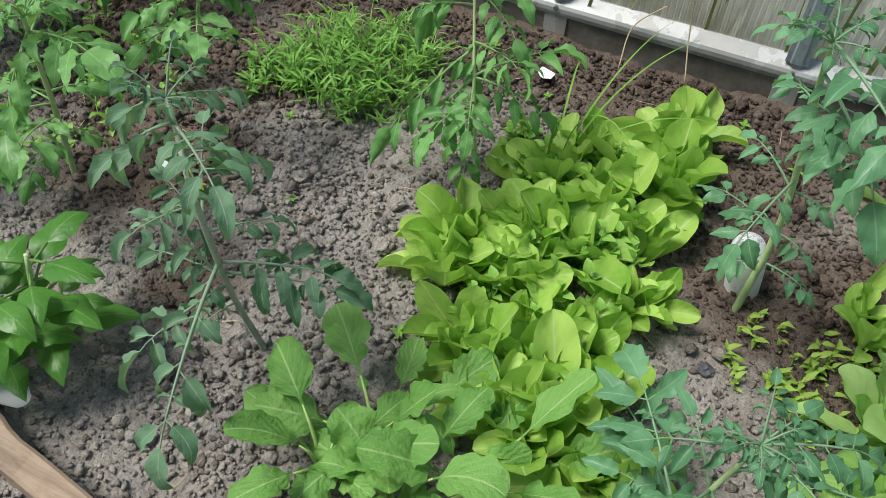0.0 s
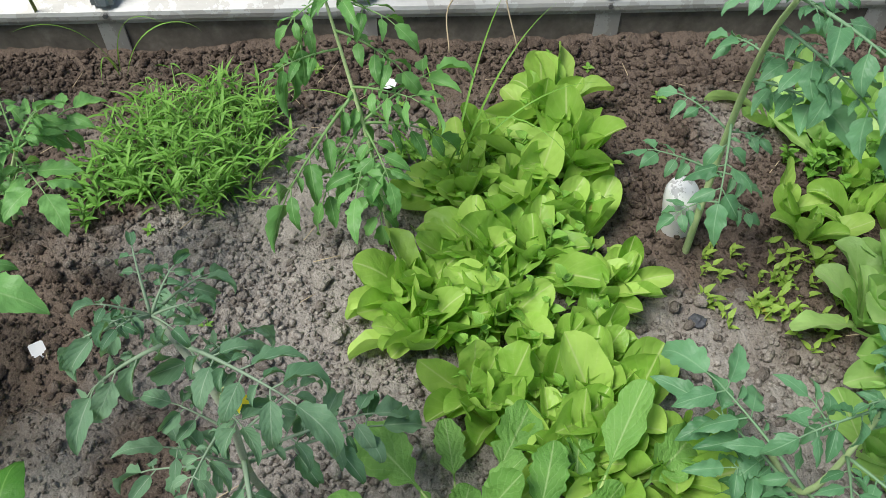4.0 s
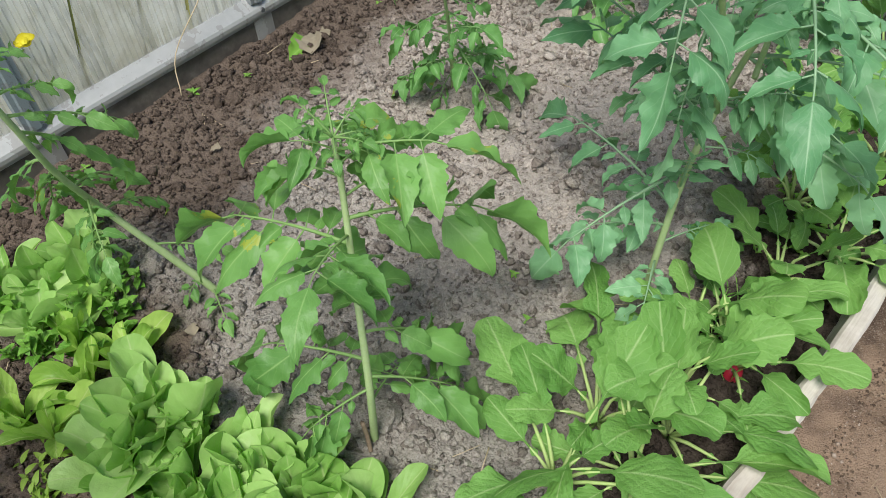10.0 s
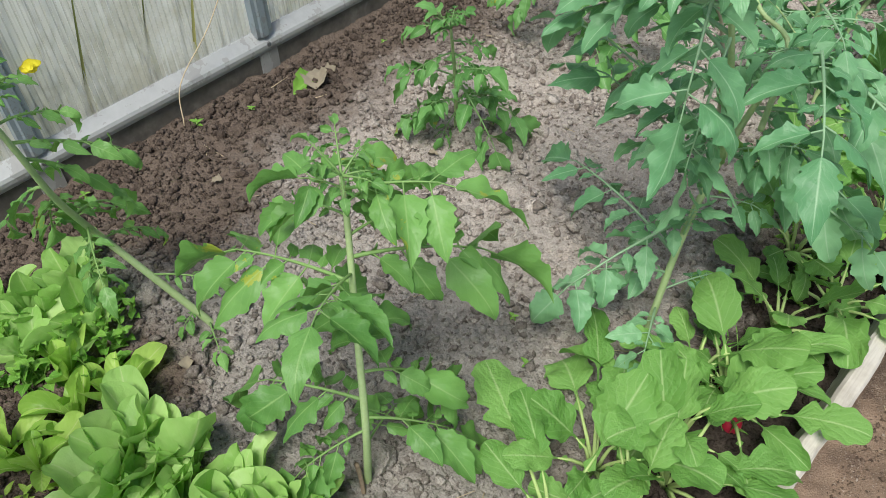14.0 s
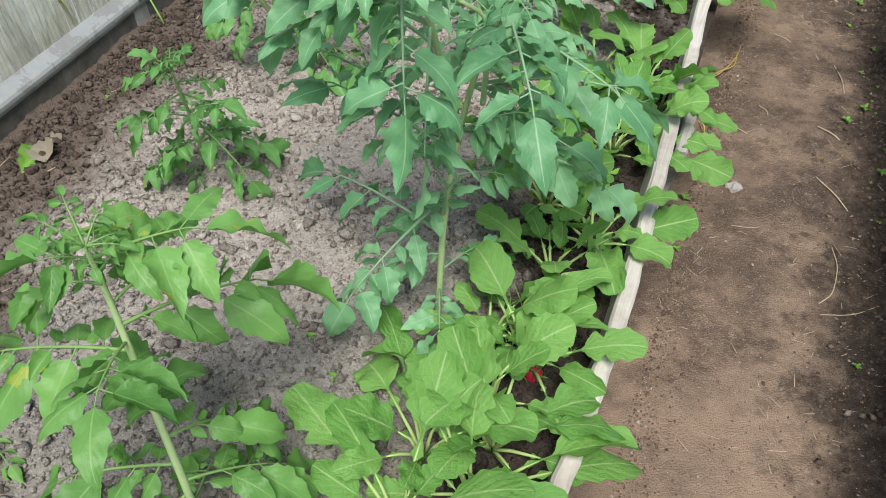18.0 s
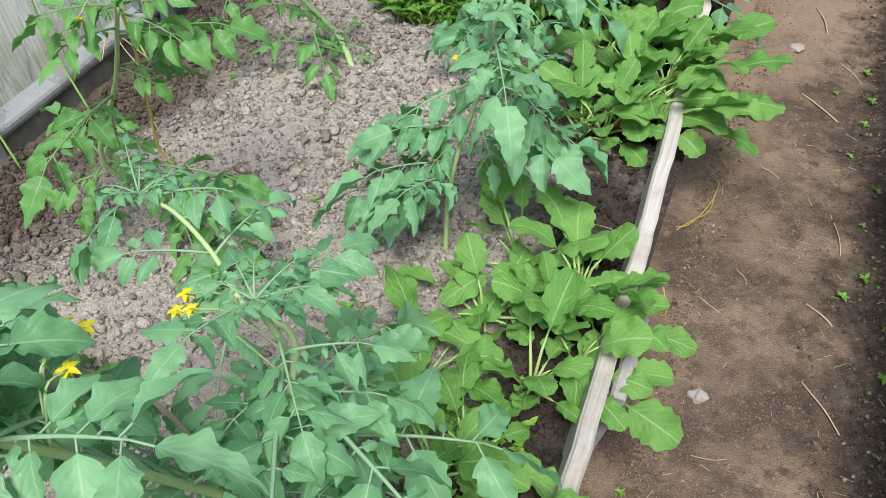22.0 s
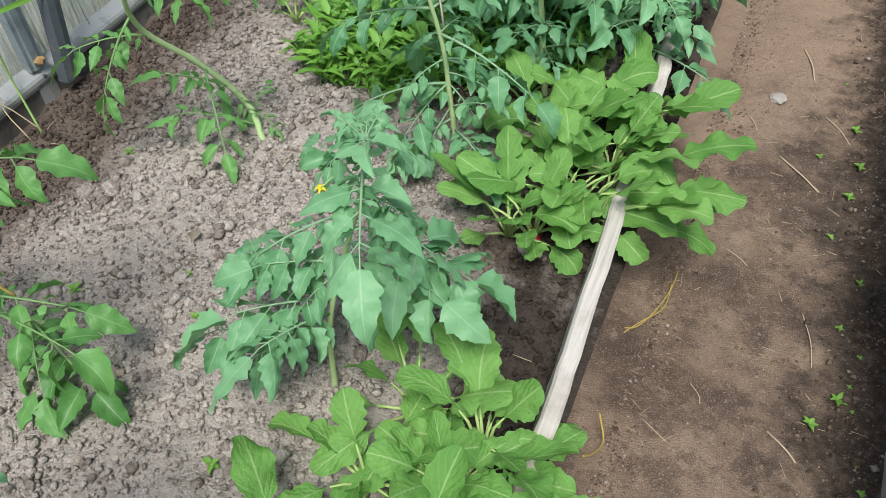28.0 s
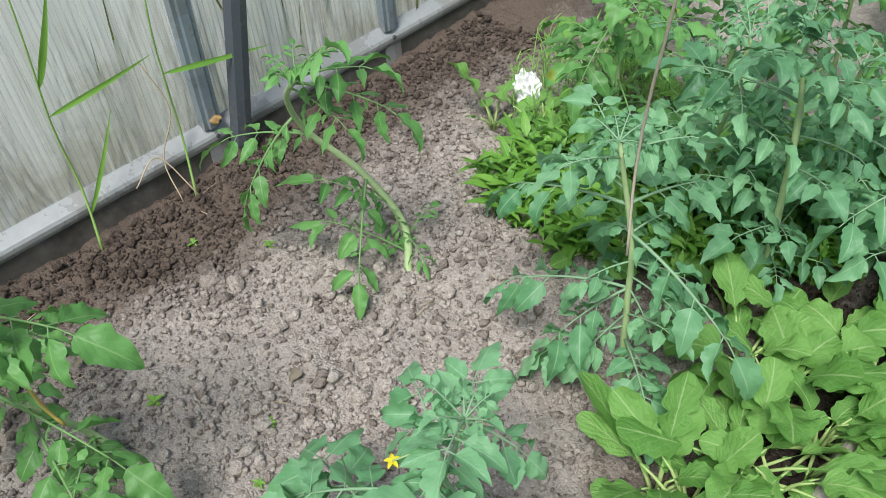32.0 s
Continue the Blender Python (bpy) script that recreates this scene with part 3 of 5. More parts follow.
def tomato(stem, leaves, label, mat, group="tomato plants", seed=1, r=0.0062, stem_mat=None, curl=0.0, tuft=True, big=1.0, flowers=(), parent=None, young=6, jag=1.0, slim=1.0):
    """A tomato plant: stem through the given points, each leaf as (fraction up the stem, tip)."""
    rng = random.Random(seed)
    base = Vector(stem[0])
    root = parent or thing("tomato_plant", base, label, "plant", group)
    off = root.matrix_basis.translation
    line = smooth_line([Vector(p) - off for p in stem], 6)
    r *= 0.78
    if parent is None:
        line.insert(0, line[0] - Vector((0, 0, 0.05)))
    g = Geo()
    n = len(line)
    tube(g, line, [r * (1 - 0.5 * i / (n - 1)) for i in range(n)], 9)
    put("stem", g, stem_mat or M_STEM, root)
    for fr, x, y, z in leaves:
        p, d = on_line(line, max(0.05, min(1.0, fr)))
        g = Geo()
        tomato_leaf(g, p, Vector((x, y, z)) - off, rng, curl, big, jag, slim)
        if g.f:
            put("leaf", g, mat, root)
    for k in range(young):
        p, d = on_line(line, rng.uniform(0.35, 0.98))
        a = k * 2.4 + rng.uniform(-.5, .5)
        q = p + Vector((math.cos(a), math.sin(a), rng.uniform(-0.25, 0.45))) * rng.uniform(0.08, 0.15)
        q.z = max(q.z, 0.015)
        g = Geo()
        tomato_leaf(g, p, q, rng, curl, big, jag, slim)
        put("leaf", g, mat, root)
    if tuft:
        top, d = on_line(line, 1.0)
        g = Geo()
        for k in range(7):
            a = k * 2.4 + rng.uniform(-.3, .3)
            q = top + Vector((math.cos(a), math.sin(a), rng.uniform(0.1, 1.1))) * rng.uniform(0.03, 0.05)
            tomato_leaf(g, top, q, rng, curl + 0.25, 0.5, jag, slim)
        put("shoot_tip", g, mat, root)
    for x, y, z in flowers:
        flower(root, Vector((x, y, z)) - off, line, rng)
    return root


def flower(root, p, line, rng):
    """A small truss flower with five reflexed petals."""
    near = min(line, key=lambda q: (q - p).length)
    g = Geo()
    tube(g, smooth_line([near, (near + p) * 0.5 + UP * 0.02, p], 4), 0.0009, 5)
    put("flower_stalk", g, M_STEM, root)
    g = Geo()
    for k in range(5):
        a = k * 1.2566 + rng.uniform(-.2, .2)
        blade(g, p, Vector((math.cos(a), math.sin(a), 0.25)), UP, 0.0092, 0.0045, lance, 0.9, 0.2, 0, 0, 4, None, 0, rng, 1)
    tube(g, [p, p + Vector((0, 0, -0.008))], [0.0022, 0.0008], 6)
    put("flower", g, M_YELLOW, root)


def lettuce(x, y, z, mat, size, count, seed, label, group, lean=(0, 0)):
    """A loose rosette: upright inner leaves, outer ones lying back."""
    rng = random.Random(seed)
    root = thing("lettuce", (x, y, z), label, "vegetable", group)
    for k in range(count):
        f = k / max(1, count - 1)
        a = k * 2.39996 + rng.uniform(-.5, .5)
        tilt = radians(4 + 50 * f ** 1.2 + rng.uniform(-10, 20))
        out = Vector((math.cos(a), math.sin(a), 0)) + Vector((*lean, 0)) * 0.5
        out.normalize()
        d = out * math.sin(tilt) + UP * math.cos(tilt)
        turn = rng.uniform(-0.7, 0.7)
        n = (UP * math.sin(tilt) - out * math.cos(tilt)) * math.cos(turn) + out.cross(UP) * math.sin(turn)
        ln = size * (0.72 + 0.45 * f) * rng.uniform(0.75, 1.2)
        g = Geo()
        blade(g, out * 0.006, d, n, ln, ln * rng.uniform(0.36, 0.54), spoon, rng.choice((-0.45, -0.2, 0.3, 0.6, 1.0, 1.5)) * rng.uniform(0.6, 1.2), rng.uniform(0.10, 0.55), rng.uniform(0.05, 0.22), 0.0, 12, None, rng.uniform(-.7, .7), rng, 3, 1.5)
        put("leaf", g, mat, root)
    return root


def radish(x, y, z, seed, size, count, label, group="radishes along the board", toward=0.0, spread=1.0, bulb=False, reach=1.0):
    """A radish: red shoulder in the soil, long lobed leaves on pale stalks."""
    rng = random.Random(seed)
    root = thing("radish_plant", (x, y, z), label, "vegetable", group)
    g = Geo()
    rad = rng.uniform(0.012, 0.015)
    tube(g, [(0, 0, -0.02), (0, 0, -0.012), (0, 0, 0), (0, 0, 0.008), (0, 0, 0.014)], [rad * 0.5, rad * 0.95, rad, rad * 0.85, rad * 0.35], 16)
    if bulb:
        put("root", g, M_RED, root, "red radish shoulder")
    for k in range(count):
        a = k * 2.39996 + rng.uniform(-.35, .35)
        out = Vector((math.cos(a) + toward * 0.55, math.sin(a), 0)).normalized()
        tilt = radians(rng.uniform(6, 72)) * spread
        out = (out * reach + Vector((toward, 0, 0)) * (1 - reach)).normalized() if reach < 1 else out
        ln = size * rng.uniform(0.62, 1.2)
        d = out * math.sin(tilt) + UP * math.cos(tilt)
        pet = ln * rng.uniform(0.32, 0.52)
        p0 = Vector((0, 0, 0.008)) + out * 0.004
        knee = p0 + d * pet
        d2 = (d + out * 0.40 - UP * 0.10).normalized()
        leaf = Geo()
        n = (UP - d2 * d2.z).normalized() + d2.cross(UP) * rng.uniform(-0.7, 0.7)
        blade(leaf, knee, d2, n, ln * rng.uniform(0.66, 0.95), ln * rng.uniform(0.27, 0.42), lyrate, rng.uniform(0.1, 1.5), rng.uniform(-0.15, 0.25), rng.uniform(0.08, 0.30), 0.0, 30, toothed(rng), rng.uniform(-.6, .6), rng, 3, 1.25)
        ob = put("leaf", leaf, M_RADISH, root)
        g = Geo()
        tube(g, [p0, p0.lerp(knee, 0.5) + UP * 0.004, knee, knee + d2 * ln * 0.16], [0.0030, 0.0026, 0.0022, 0.0010], 6)
        put("petiole", g, M_PETIOLE, ob, "pale green petiole")
    return root


# ---------------------------------------------------------------- ground and soil
def hills(x, y):
    """Height of the dug bed."""
    h = 0.022 * noise.noise((x * 2.3, y * 2.3, 3.1)) + 0.012 * noise.noise((x * 7, y * 7, 1.7))
    if x < -1.08:
        h -= 0.012
    if x > -0.10:
        h -= (x + 0.10) * 0.12
    return h


def crumbs(x, y):
    c = 0.008 * noise.noise((x * 24, y * 24, 0.3)) + 0.006 * noise.noise((x * 58, y * 58, 5.3)) + 0.004 * noise.noise((x * 125, y * 125, 9.3))
    return c


def field(name, x0, x1, y0, y1, step, height, mat):
    nx, ny = max(2, int((x1 - x0) / step) + 1), max(2, int((y1 - y0) / step) + 1)
    xs, ys = np.linspace(x0, x1, nx), np.linspace(y0, y1, ny)
    v = [(float(x), float(y), height(float(x), float(y))) for y in ys for x in xs]
    idx = np.arange(nx * ny).reshape(ny, nx)
    f = np.stack([idx[:-1, :-1], idx[:-1, 1:], idx[1:, 1:], idx[1:, :-1]], -1).reshape(-1, 4)
    me = bpy.data.meshes.new(name)
    me.from_pydata(v, [], f.tolist())
    me.polygons.foreach_set("use_smooth", np.ones(len(me.polygons), dtype=bool))
    me.materials.append(mat)
    return new(name, me)


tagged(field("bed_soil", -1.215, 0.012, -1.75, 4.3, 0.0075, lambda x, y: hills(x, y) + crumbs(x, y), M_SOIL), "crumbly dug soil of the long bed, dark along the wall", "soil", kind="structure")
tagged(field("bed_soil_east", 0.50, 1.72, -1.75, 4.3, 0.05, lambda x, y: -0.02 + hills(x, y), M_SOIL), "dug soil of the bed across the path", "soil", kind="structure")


def path_height(x, y):
    return -0.2 + 0.012 * noise.noise((x * 4, y * 4, 2.2)) + 0.004 * noise.noise((x * 30, y * 30, 7.2)) + (0.02 * max(0.0, x - 0.38) / 0.08)


tagged(field("path", -0.045, 0.5, -1.75, 4.3, 0.012, path_height, M_PATH), "trodden brown earth path between the beds", "path", kind="structure")


def box(g, x0, x1, y0, y1, z0, z1):
    b = len(g.v)
    for x, y, z in ((x0, y0, z0), (x1, y0, z0), (x1, y1, z0), (x0, y1, z0), (x0, y0, z1), (x1, y0, z1), (x1, y1, z1), (x0, y1, z1)):
        g.v.append((x, y, z))
        g.uv.append((0, 0))
    for q in ((3, 2, 1, 0), (4, 5, 6, 7), (0, 1, 5, 4), (1, 2, 6, 5), (2, 3, 7, 6), (3, 0, 4, 7)):
        g.f.append(tuple(b + i for i in q))


g = Geo()
g.v = [(-400, -400, -0.32), (400, -400, -0.32), (400, 400, -0.32), (-400, 400, -0.32)]
g.uv, g.f = [(0, 0)] * 4, [(0, 1, 2, 3)]
tagged(put("ground", g, M_MEADOW), "rough meadow outside the greenhouse", "ground", kind="structure")


# boards that hold the bed
def board(line, width, z0, z1, mat, label, seed, lean=0.0):
    """An edge board along a line of (x, y) on its inner side, with slightly worn edges."""
    rng = random.Random(seed)
    g = Geo()
    pts = smooth_line([Vector((x, y, 0)) for x, y in line], 10)
    ring = 8
    for i, p in enumerate(pts):
        j = rng.uniform(-0.0016, 0.0016)
        c = 0.004
        w = width
        prof = [(0, z0), (0, z1 - c), (c, z1), (w - c, z1 + j), (w, z1 - c + j), (w, z0), (w * 0.66, z0), (w * 0.33, z0)]
        prof = [(x - lean * (z1 - z), z) for x, z in prof]
        for x, z in prof:
            g.v.append((p.x + x + j, p.y, z + j))
            g.uv.append((0, 0))
    n = len(pts)
    for i in range(n - 1):
        for k in range(ring):
            k2 = (k + 1) % ring
            g.f.append((i * ring + k2, i * ring + k, (i + 1) * ring + k, (i + 1) * ring + k2))
    g.f.append(tuple(range(ring)))
    g.f.append(tuple((n - 1) * ring + k for k in reversed(range(ring))))
    return tagged(put("bed_board", g, mat, smooth=False), label, "board", "boards round the beds")


board([(-0.080, -1.75), (-0.131, -0.711), (-0.092, -0.399), (-0.048, 0.000), (-0.034, 0.350), (-0.017, 0.661)], 0.036, -0.14, 0.045, M_BOARD_OLD, "old brown edge board with splintered top beside the path", 1)
board([(-0.030, -1.75), (-0.030, -0.600), (-0.040, -0.406), (0.000, 0.000), (0.024, 0.350)], 0.03, -0.21, -0.05, M_BOARD_OLD, "lower dark board behind the bed edge", 2)
board([(-0.016, 0.665), (-0.004, 0.876), (0.002, 1.188), (-0.011, 1.598)], 0.025, -0.21, 0.048, M_BOARD, "pale weathered edge board along the bed, leaning out", 3, 0.22)
board([(-0.011, 1.602), (-0.017, 1.873), (-0.034, 2.201), (-0.048, 2.513), (-0.058, 2.851), (0.022, 4.3)], 0.026, -0.21, 0.052, M_BOARD, "pale weathered edge board leaning out over the path", 4, 0.22)
board([(0.019, 1.531), (0.017, 1.682)], 0.022, -0.20, 0.03, M_BOARD_GREY, "short grey board scrap behind the joint", 5, 0.22)
board([(0.448, -1.75), (0.450, 1.2), (0.452, 2.4), (0.462, 4.3)], 0.04, -0.21, 0.06, M_BOARD_GREY, "grey plank of the bed across the path", 6)

# wall rail, footing, posts and sheet
PROFILE = [(-1.232, 0.076), (-1.226, 0.076), (-1.206, 0.058), (-1.203, 0.052), (-1.203, 0.044), (-1.208, 0.042), (-1.208, 0.034), (-1.232, 0.034)]
g = Geo()
for y in (-1.75, 4.3):
    for x, z in PROFILE:
        g.v.append((x, y, z))
        g.uv.append((0, 0))
k = len(PROFILE)
for i in range(k):
    g.f.append((i, (i + 1) % k, k + (i + 1) % k, k + i))
tagged(put("base_rail", g, M_RAIL, smooth=False), "weathered galvanised base rail under the plastic wall", "rail", kind="structure")
g = Geo()
box(g, -1.236, -1.212, -1.75, 4.3, -0.25, 0.034)
tagged(put("wall_footing", g, M_FOOTING, smooth=False), "damp grey footing board below the rail", "footing", kind="structure")

POSTS = [-1.560, -1.113, -0.691, -0.248, 0.183, 0.669, 1.163, 1.657, 2.149, 2.617, 3.097, 3.572]
for i, y in enumerate(POSTS):
    post = thing("wall_post", (-1.214, y, 0.07), "blue-grey galvanised post behind the wall rail", "post", "posts along the wall")
    g = Geo()
    lean = 0.03 if i == 8 else 0.0
    for z in (0.0, 1.35):
        for dx, dy in ((-0.014, -0.019), (0.006, -0.019), (0.006, -0.011), (0.010, -0.008), (0.010, 0.008), (0.006, 0.011), (0.006, 0.019), (-0.014, 0.019)):
            g.v.append((dx, dy + lean * z, z))
            g.uv.append((0, 0))
    for q in range(8):
        g.f.append((q, (q + 1) % 8, 8 + (q + 1) % 8, 8 + q))
    g.f.append(tuple(8 + q for q in range(8)))
    put("profile", g, M_POST, post, smooth=False)
    g = Geo()
    box(g, -0.003, 0.006, -0.022, 0.022, -0.16, -0.035)
    put("foot_plate", g, M_RAIL, post, "grey foot plate", smooth=False)
    g = Geo()
    tube(g, [(0.008, 0.0, -0.018), (0.014, 0.0, -0.018)], 0.005, 6)
    put("bolt", g, M_DARKPOST, post, "dark bolt head", smooth=False)

# ribbed sheet
g = Geo()
pitch, y, cols_ = 0.0105, -1.75, []
while y < 4.3:
    cols_ += [(y, 0.0), (y + pitch * 0.80, 0.0), (y + pitch * 0.86, 0.0009), (y + pitch * 0.96, 0.0009)]
    y += pitch
for y, dx in cols_:
    for z in (0.055, 1.35):
        g.v.append((-1.228 + dx, y, z))
        g.uv.append((0, 0))
for i in range(len(cols_) - 1):
    g.f.append((2 * i, 2 * i + 2, 2 * i + 3, 2 * i + 1))
sheet = tagged(put("wall_west", g, M_SHEET, smooth=False), "dirty translucent twin-wall plastic sheet", "wall", kind="structure")
sheet.visible_shadow = False


def arch_point(a):
    return (0.26 - 1.49 * math.cos(a), 1.35 + 0.95 * math.sin(a))


g = Geo()
for i in range(19):
    x, z = arch_point(math.pi * i / 18)
    for y in (-1.75, 4.3):
        g.v.append((x, y, z))
        g.uv.append((0, 0))
for i in range(18):
    g.f.append((2 * i, 2 * i + 1, 2 * i + 3, 2 * i + 2))
roof = tagged(put("ceiling", g, M_ROOF), "translucent arched plastic roof", "roof", kind="structure")
roof.visible_shadow = False
g = Geo()
g.v = [(1.752, -1.75, -0.25), (1.752, 4.3, -0.25), (1.752, 4.3, 1.35), (1.752, -1.75, 1.35)]
g.uv, g.f = [(0, 0)] * 4, [(0, 1, 2, 3)]
tagged(put("wall_east", g, M_SHEET, smooth=False), "translucent plastic wall across the path", "wall", kind="structure").visible_shadow = False
for name, y in (("wall_south", -1.76), ("wall_north", 4.31)):
    g = Geo()
    g.v = [(-1.23, y, -0.25), (1.75, y, -0.25)] + [(arch_point(math.pi * (18 - i) / 18)[0], y, arch_point(math.pi * (18 - i) / 18)[1]) for i in range(19)]
    g.uv, g.f = [(0, 0)] * len(g.v), [tuple(range(len(g.v)))]
    tagged(put(name, g, M_SHEET, smooth=False), "translucent plastic end wall", "wall", kind="structure").visible_shadow = False

# meadow stalks that press against the outside of the sheet
rng = random.Random(5)
g = Geo()
for k in range(1000):
    y = rng.choice((rng.uniform(-1.7, 0.3), rng.uniform(-1.7, 0.3), rng.uniform(-1.7, 0.3), rng.uniform(0.3, 4.2)))
    x = -1.25 - abs(rng.gauss(0, 0.07))
    a, h = rng.uniform(-.35, .35), rng.uniform(0.2, 0.75)
    blade(g, Vector((x, y, -0.32)), Vector((0.0, a, 1)), Vector((1, 0, 0)), h + 0.3, 0.009, lance, rng.uniform(-.3, .5), 0.2, 0, 0, 6, None, rng.uniform(-1, 1), rng, 1)
tagged(put("outside_grass", g, M_STALK), "tall meadow grass outside the plastic wall", "grass", kind="stuff")

# ---------------------------------------------------------------- soil clods
PHI = (1 + 5 ** 0.5) / 2
ICO_V = np.array([(-1, PHI, 0), (1, PHI, 0), (-1, -PHI, 0), (1, -PHI, 0), (0, -1, PHI), (0, 1, PHI), (0, -1, -PHI), (0, 1, -PHI), (PHI, 0, -1), (PHI, 0, 1), (-PHI, 0, -1), (-PHI, 0, 1)]) / 1.902
ICO_F = [(0, 11, 5), (0, 5, 1), (0, 1, 7), (0, 7, 10), (0, 10, 11), (1, 5, 9), (5, 11, 4), (11, 10, 2), (10, 7, 6), (7, 1, 8), (3, 9, 4), (3, 4, 2), (3, 2, 6), (3, 6, 8), (3, 8, 9), (4, 9, 5), (2, 4, 11), (6, 2, 10), (8, 6, 7), (9, 8, 1)]


OCT_V = np.array([(1, 0, 0), (-1, 0, 0), (0, 1, 0), (0, -1, 0), (0, 0, 1), (0, 0, -1)], dtype=float)
OCT_F = [(0, 2, 4), (2, 1, 4), (1, 3, 4), (3, 0, 4), (2, 0, 5), (1, 2, 5), (3, 1, 5), (0, 3, 5)]


def sampler(height, x0, x1, y0, y1, step):
    """The height on a grid, for quick look-up."""
    xs, ys = np.arange(x0, x1, step), np.arange(y0, y1, step)
    grid = np.array([[height(float(x), float(y)) for x in xs] for y in ys])
    return lambda x, y: grid[((y - y0) / step).round().astype(int).clip(0, len(ys) - 1), ((x - x0) / step).round().astype(int).clip(0, len(xs) - 1)]


def scatter(name, x, y, size, height, mat, label, category, seed, shape=(ICO_V, ICO_F), lift=0.45, flat=0.8):
    """Many small lumps in one mesh."""
    rr = np.random.RandomState(seed)
    base, faces = shape
    n, k = len(x), len(base)
    a = rr.uniform(0, 6.28, n)
    v = base[None] * (size[:, None, None] * rr.uniform(0.55, 1.4, (n, k, 1))) * rr.uniform(0.7, 1.3, (n, 1, 3)) * np.array((1, 1, flat))
    tilt = rr.uniform(-0.6, 0.6, (n, 1))
    v = np.stack([v[..., 0], v[..., 1] * np.cos(tilt) - v[..., 2] * np.sin(tilt), v[..., 1] * np.sin(tilt) + v[..., 2] * np.cos(tilt)], -1)
    c, sn = np.cos(a)[:, None], np.sin(a)[:, None]
    v = np.stack([v[..., 0] * c - v[..., 1] * sn, v[..., 0] * sn + v[..., 1] * c, v[..., 2]], -1)
    v += np.stack([x, y, height(x, y) + size * lift], -1)[:, None]
    f = (np.array(faces)[None] + (np.arange(n) * k)[:, None, None]).reshape(-1, 3)
    me = bpy.data.meshes.new(name)
    me.vertices.add(n * k)
    me.vertices.foreach_set("co", v.astype(np.float32).ravel())
    me.loops.add(len(f) * 3)
    me.loops.foreach_set("vertex_index", f.astype(np.int32).ravel())
    me.polygons.add(len(f))
    me.polygons.foreach_set("loop_start", np.arange(0, len(f) * 3, 3, dtype=np.int32))
    me.update(calc_edges=True)
    me.validate()
    me.materials.append(mat)
    return tagged(new(name, me), label, category, kind="stuff")


bed_height = sampler(lambda x, y: hills(x, y) + crumbs(x, y), -1.21, 0.0, -1.3, 3.1, 0.006)
rr = np.random.RandomState(3)


def heaped(n):
    """Places on the bed, in drifts rather than evenly."""
    x, y = rr.uniform(-1.19, -0.005, n * 3), rr.uniform(-1.2, 2.9, n * 3)
    k = np.array([noise.noise((float(a) * 5.5, float(b) * 5.5, 8.8)) for a, b in zip(x, y)])
    keep = np.argsort(-(k + rr.normal(0, 0.75, n * 3)))[:n]
    return x[keep], y[keep]


N1, N2 = 42000, 50000
scatter("soil_clods_loose", *heaped(N1), np.minimum(0.011, 0.0022 * np.exp(np.abs(rr.normal(0, 0.62, N1)))), bed_height, M_CLOD, "small loose clods on the bed", "soil", 31)
scatter("soil_crumbs", rr.uniform(-1.19, -0.005, N2), rr.uniform(-1.2, 2.9, N2), 0.0015 * np.exp(np.abs(rr.normal(0, 0.42, N2))), bed_height, M_CLOD, "fine crumbs of soil on the bed", "soil", 32, (OCT_V, OCT_F), 0.6)
NW = 3600
scatter("damp_clods", -1.20 + np.abs(rr.normal(0, 0.17, NW)), rr.uniform(-1.2, 2.9, NW), np.minimum(0.014, 0.0030 * np.exp(np.abs(rr.normal(0, 0.45, NW)))), bed_height, M_CLOD, "coarse damp clods along the wall", "soil", 36)
path_level = sampler(path_height, 0.0, 0.5, 0.2, 4.1, 0.01)
N3 = 11000
scatter("path_grit", rr.uniform(0.05, 0.445, N3), rr.uniform(0.3, 4.0, N3), np.minimum(0.006, 0.0008 * np.exp(np.abs(rr.normal(0, 0.5, N3)))), path_level, M_CRUMB, "grit and little stones trodden into the path", "gravel", 33, (OCT_V, OCT_F), 0.2)
N4 = 4200
scatter("edge_crumbs", 0.448 - np.abs(rr.normal(0, 0.06, N4)), rr.uniform(0.5, 3.6, N4), np.minimum(0.010, 0.0016 * np.exp(np.abs(rr.normal(0, 0.55, N4)))), path_level, M_DARKCRUMB, "loose crumbs along the foot of the grey plank", "soil", 34, (OCT_V, OCT_F))


N5 = 4500
scatter("board_foot_crumbs", 0.055 + np.abs(rr.normal(0, 0.03, N5)), rr.uniform(0.5, 3.6, N5), np.minimum(0.008, 0.0013 * np.exp(np.abs(rr.normal(0, 0.5, N5)))), path_level, M_CRUMB, "crumbs of earth spilt along the foot of the bed board", "soil", 35, (OCT_V, OCT_F))


def lump(name, x, y, s, mat, label, category, group, seed, sink=0.25, z=None, sq=0.75):
    """A single larger clod or stone."""
    rng = random.Random(seed)
    bm = bmesh.new()
    bmesh.ops.create_icosphere(bm, subdivisions=3, radius=1)
    o = Vector((rng.uniform(0, 90), rng.uniform(0, 90), 3))
    for v in bm.verts:
        k = 1 + 0.42 * noise.noise(v.co * 1.3 + o) + 0.16 * noise.noise(v.co * 4 + o) + 0.07 * noise.noise(v.co * 9 + o)
        v.co = Vector((v.co.x * k, v.co.y * k * rng.choice((1.0, 1.02)), v.co.z * k * sq)) * s
    me = bpy.data.meshes.new(name)
    bm.to_mesh(me)
    bm.free()
    me.materials.append(mat)
    ob = new(name, me)
    zz = hills(x, y) if z is None else z
    ob.matrix_basis = pose(x, y, zz + s * sq * (1 - 2 * sink), 0, 0, rng.uniform(0, 360))
    return tagged(ob, label, category, group)


